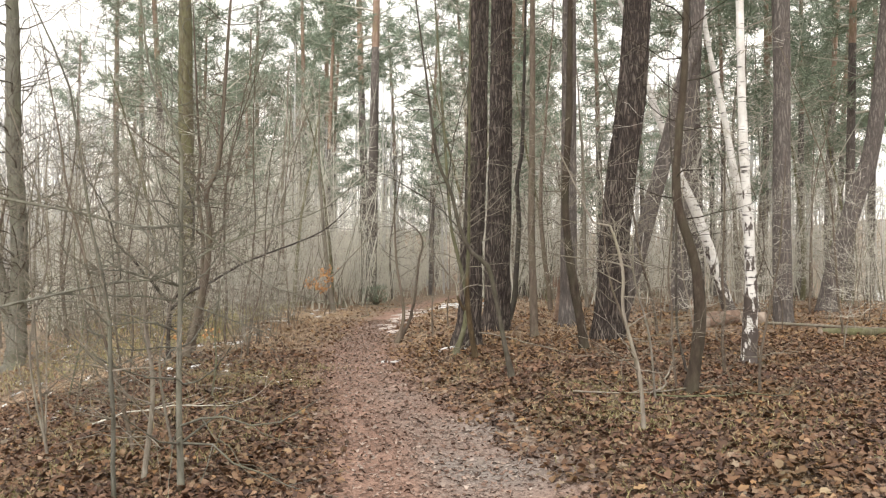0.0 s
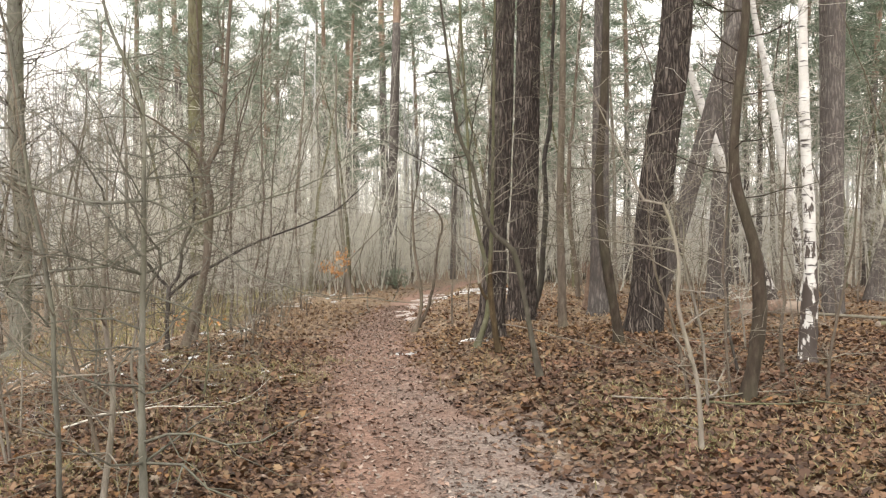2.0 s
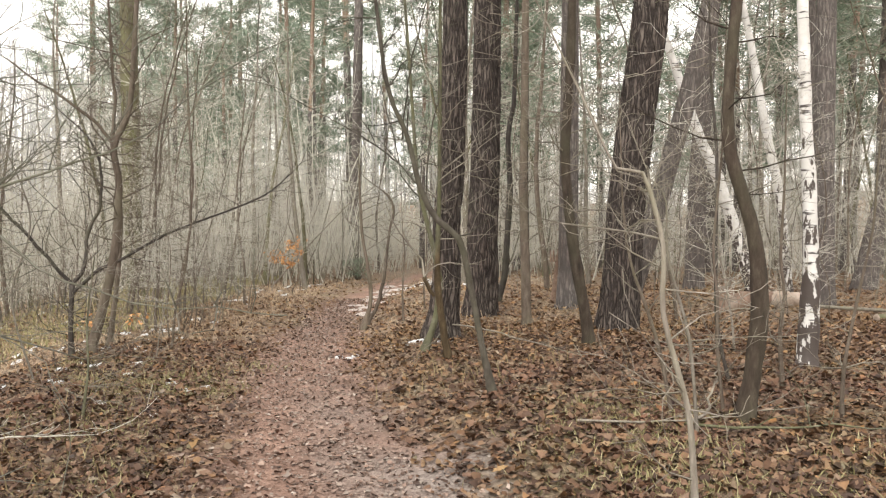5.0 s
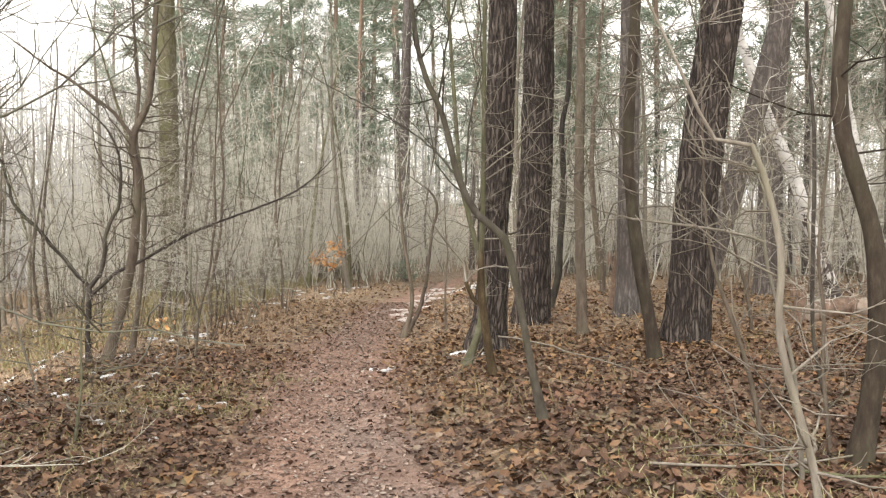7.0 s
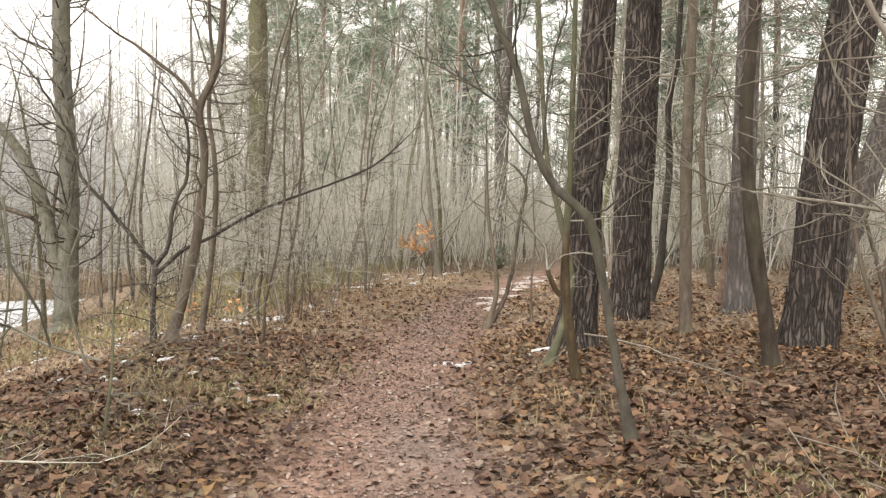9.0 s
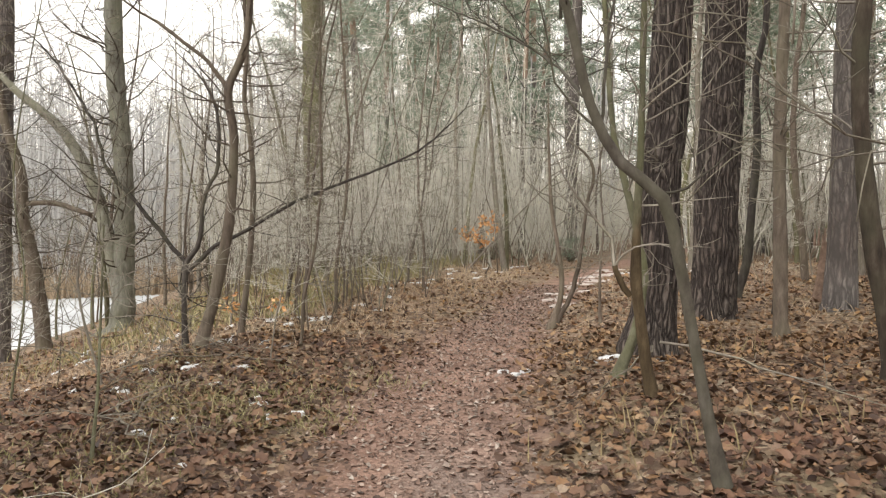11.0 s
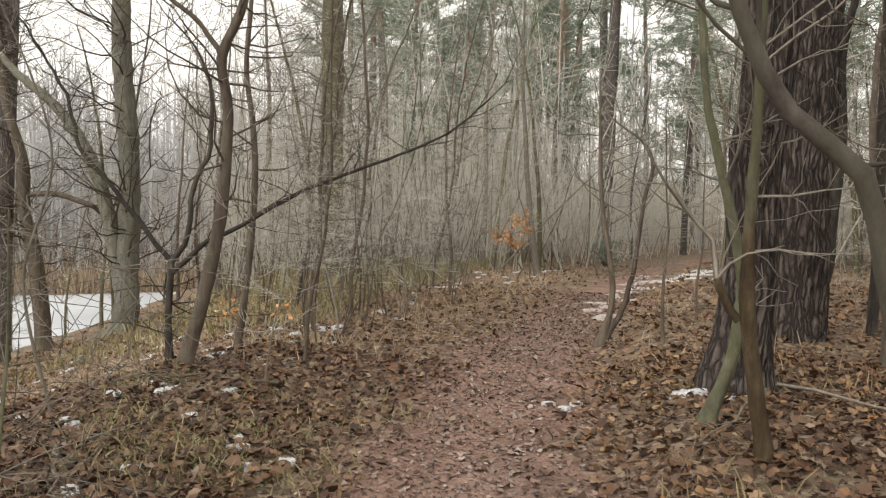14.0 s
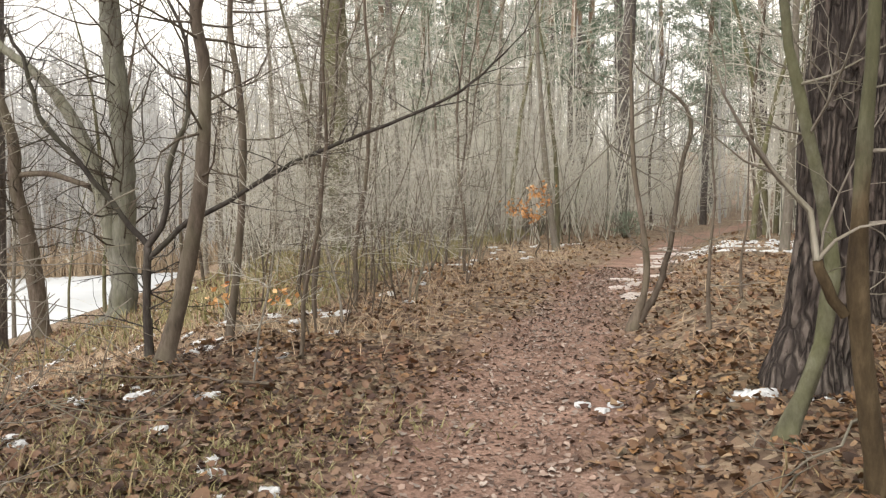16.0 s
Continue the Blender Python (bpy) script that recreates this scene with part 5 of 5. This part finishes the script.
rotten_stump(4.2, 13.45, 0.10, 0.42, 5, "rotten reddish stump with a splintered top")
rotten_stump(2.05, 14.55, 0.07, 0.75, 6, "tall broken grey stump behind the pines")


def stick(a, b, r, seed, mat, label="dry fallen branch lying on the leaves"):
    rng = random.Random(seed)
    pts = []
    for i in range(9):
        f = i / 8
        x, y = a[0] + (b[0] - a[0]) * f + rng.gauss(0, 0.03), a[1] + (b[1] - a[1]) * f + rng.gauss(0, 0.03)
        lift = a[2] * (1 - f) + b[2] * f if len(a) > 2 else 0.03
        pts.append(Vector((x, y, ground_z(x, y) + lift + r)))
    at = pts[0].copy()
    root = thing("fallen_branch", at, label, "branch", "fallen branches")
    g = Geo()
    line = [p - at for p in pts]
    g.tube(line, [r * (1 - 0.08 * i) for i in range(9)], 7)
    part("stem", g, mat, root)
    f = Geo()
    for k in (3, 5, 6, 8):
        grow(f, line[k], (line[k] - line[k - 1]).normalized() + Vector((rng.gauss(0, 0.7), rng.gauss(0, 0.7), 0.2)), rng.uniform(0.2, 0.5), r * 0.5, 1, rng, 0.7, 0.0, 3, 3, 0.0018)
    part("side_growth", f, mat, root, kind="stuff")


stick((1.15, 6.95, 0.03), (2.6, 7.25, 0.06), 0.008, 81, GREY)
stick((1.75, 7.1, 0.02), (2.9, 6.7, 0.05), 0.010, 82, GREEN)
stick((1.85, 7.0, 0.05), (2.2, 7.6, 0.25), 0.010, 83, GREY)
stick((0.42, 9.5, 0.30), (1.55, 9.35, 0.05), 0.008, 84, GREY, "pale broken branch leaning from a mossy stem to the ground")
stick((0.36, 9.4, 0.28), (0.05, 9.3, 0.02), 0.006, 85, GREY, "pale broken twig leaning on a mossy stem")
stick((2.3, 9.7, 0.02), (3.1, 9.3, 0.03), 0.010, 86, BROWN)
stick((-2.9, 9.0, 0.02), (-2.2, 8.3, 0.05), 0.009, 87, GREY)
stick((-3.0, 6.9, 0.10), (-2.0, 7.5, 0.03), 0.008, 88, TWIG)
stick((-2.6, 10.6, 0.02), (-3.6, 10.3, 0.03), 0.012, 89, BROWN)


def leaning_pole(a, b, r, label):
    root = thing("leaning_stem", a, label, "branch")
    a, b = Vector(a), Vector(b)
    g = Geo()
    g.tube([(b - a) * (i / 8) + Vector((0, 0, 0.05 * math.sin(i * 0.4))) for i in range(9)], [r * (1 - 0.07 * i) for i in range(9)], 8)
    part("stem", g, GREY, root)


leaning_pole((-3.9, 21.8, -0.15), (-1.8, 22.8, 2.2), 0.024, "pale dead stem leaning across the undergrowth")


def copper_sapling(x, y, h, seed, sprays=26):
    """A young beech that has kept its leaves."""
    rng = random.Random(seed)
    gz = ground_z(x, y)
    root = thing("beech_sapling", (x, y, gz), "young beech still holding copper-orange leaves", "sapling")
    g, fine, leaves = Geo(), Geo(), Geo()
    pts = [Vector((rng.gauss(0, 0.02) * i, rng.gauss(0, 0.02) * i, h * i / 8 - 0.05)) for i in range(9)]
    g.tube(pts, [0.016 * (1 - 0.1 * i) for i in range(9)], 6)
    part("stem", g, BROWN, root)
    for _ in range(sprays):
        i = rng.randrange(5, 9)
        a = rng.uniform(0, 6.28)
        e = pts[i] + Vector((math.cos(a), math.sin(a), rng.uniform(0.0, 0.9))) * rng.uniform(0.06, 0.22)
        fine.tube([pts[i], e], [0.004, 0.002], 3)
        for _ in range(7):
            c = pts[i].lerp(e, rng.uniform(0.3, 1.1)) + Vector((rng.gauss(0, 0.05), rng.gauss(0, 0.05), rng.gauss(0, 0.05)))
            d = Vector((rng.gauss(0, 1), rng.gauss(0, 1), rng.gauss(-0.4, 0.7))).normalized() * 0.065
            s = d.cross(Vector((rng.gauss(0, 1), rng.gauss(0, 1), rng.gauss(0, 1)))).normalized() * 0.022
            k = len(leaves.v)
            leaves.v += [c, c + d * 0.5 + s, c + d, c + d * 0.5 - s]
            leaves.f.append((k, k + 1, k + 2, k + 3))
    part("crown", fine, BROWN, root, kind="stuff")
    part("foliage", leaves, BEECH, root, "dry copper-orange leaves", "stuff")


copper_sapling(-2.79, 19.0, 1.05, 91, 30)
copper_sapling(-4.0, 12.6, 0.3, 92, 5)


def blades(name, spots, low, high, mat, label, seed, width=0.004, lean=0.35):
    rng = random.Random(seed)
    g = Geo()
    for x, y in spots:
        gz, h = ground_z(x, y), rng.uniform(low, high)
        a = rng.uniform(0, 6.28)
        s = Vector((math.cos(a), math.sin(a), 0)) * width
        t = Vector((rng.gauss(0, lean), rng.gauss(0, lean), 1)).normalized() * h
        p = Vector((x, y, gz - 0.01))
        bow = Vector((t.x, t.y, -0.1 * h)) * 0.4
        k = len(g.v)
        g.v += [p - s, p + s, p + t * 0.55 + s * 0.8, p + t * 0.55 - s * 0.8, p + t + bow]
        g.f += [(k, k + 1, k + 2, k + 3), (k + 3, k + 2, k + 4)]
    tagged(new(name, g.mesh(name, mat, False)), label, "grass", kind="stuff")


gr = random.Random(55)


def tufts_at(centres, per, spread):
    return [(x + gr.gauss(0, spread), y + gr.gauss(0, spread)) for x, y in centres for _ in range(per)]


blades("dry_grass", tufts_at([(-2.37, 8.3), (-2.7, 9.2), (-2.4, 8.9), (0.32, 8.8), (0.2, 9.2), (0.55, 8.4), (-1.9, 6.6), (-2.4, 6.9), (1.2, 9.0), (2.6, 10.2), (0.9, 11.0)], 34, 0.17), 0.05, 0.22, STRAW, "tufts of dry yellow grass in the leaf litter", 56)
blades("moss_tufts", tufts_at([(-2.37, 8.75), (-2.75, 8.35), (1.5, 5.7), (-2.0, 5.6), (-2.9, 6.2), (1.1, 5.2), (1.4, 6.6), (-1.7, 7.3)], 110, 0.13), 0.02, 0.07, GRASS, "low green moss and grass between leaves", 57, 0.004)
blades("bank_grass", [(-3.6 - abs(gr.gauss(0, 2.4)) - (y - 13) * 0.08, y) for y in (gr.uniform(13, 28) for _ in range(11000))], 0.06, 0.26, GRASS, "olive winter grass on the bank", 58, 0.008)
clumps = [(-1.5 - abs(gr.gauss(0, 1.5)), gr.uniform(4.2, 10.5)) for _ in range(42)] + [(0.9 + abs(gr.gauss(0, 1.2)), gr.uniform(4.2, 8.5)) for _ in range(22)]
blades("verge_grass", tufts_at(clumps, 190, 0.19), 0.025, 0.10, GRASS, "low olive grass and moss between leaves", 61, 0.004, 0.6)
blades("bank_straw", [(x, y) for x, y in [(gr.uniform(-6.5, 3.5), gr.uniform(11, 24)) for _ in range(3600)] + [(-2.2 - 4.5 * gr.random(), gr.uniform(12, 22)) for _ in range(5000)] if abs(x - float(np.interp(y, PATH_Y, PATH_X))) > 0.9], 0.05, 0.22, REED, "scattered dry grass stems among the trees", 59, 0.003, 0.6)
shore = [(0.8 * u - 0.6 * k, 0.6 * u + 0.8 * k) for u, k in ((gr.uniform(-34, 10), 45.2 + abs(gr.gauss(0, 1.1))) for _ in range(6500))]
blades("reeds", shore, 0.5, 1.3, REED, "pale dry reeds along the far shore", 60, 0.03, 0.1)


def dark_bush(x, y, seed):
    rng = random.Random(seed)
    gz = ground_z(x, y)
    root = thing("bush", (x, y, gz), "low dark evergreen bush at the path's turn", "shrub")
    g, t = Geo(), Geo()
    for _ in range(46):
        a = rng.uniform(0, 6.28)
        e = Vector((math.cos(a) * rng.uniform(0.05, 0.5), math.sin(a) * rng.uniform(0.05, 0.5), rng.uniform(0.1, 0.6)))
        g.tube([Vector((0, 0, -0.05)), e * 0.5 + Vector((0, 0, 0.05)), e], [0.012, 0.008, 0.004], 4)
        needles(t, e, 0.16, rng, 16)
    part("crown", g, BROWN, root, kind="stuff")
    part("foliage", t, NEEDLE, root, "dark green needles", "stuff")


dark_bush(-2.3, 27.5, 95)
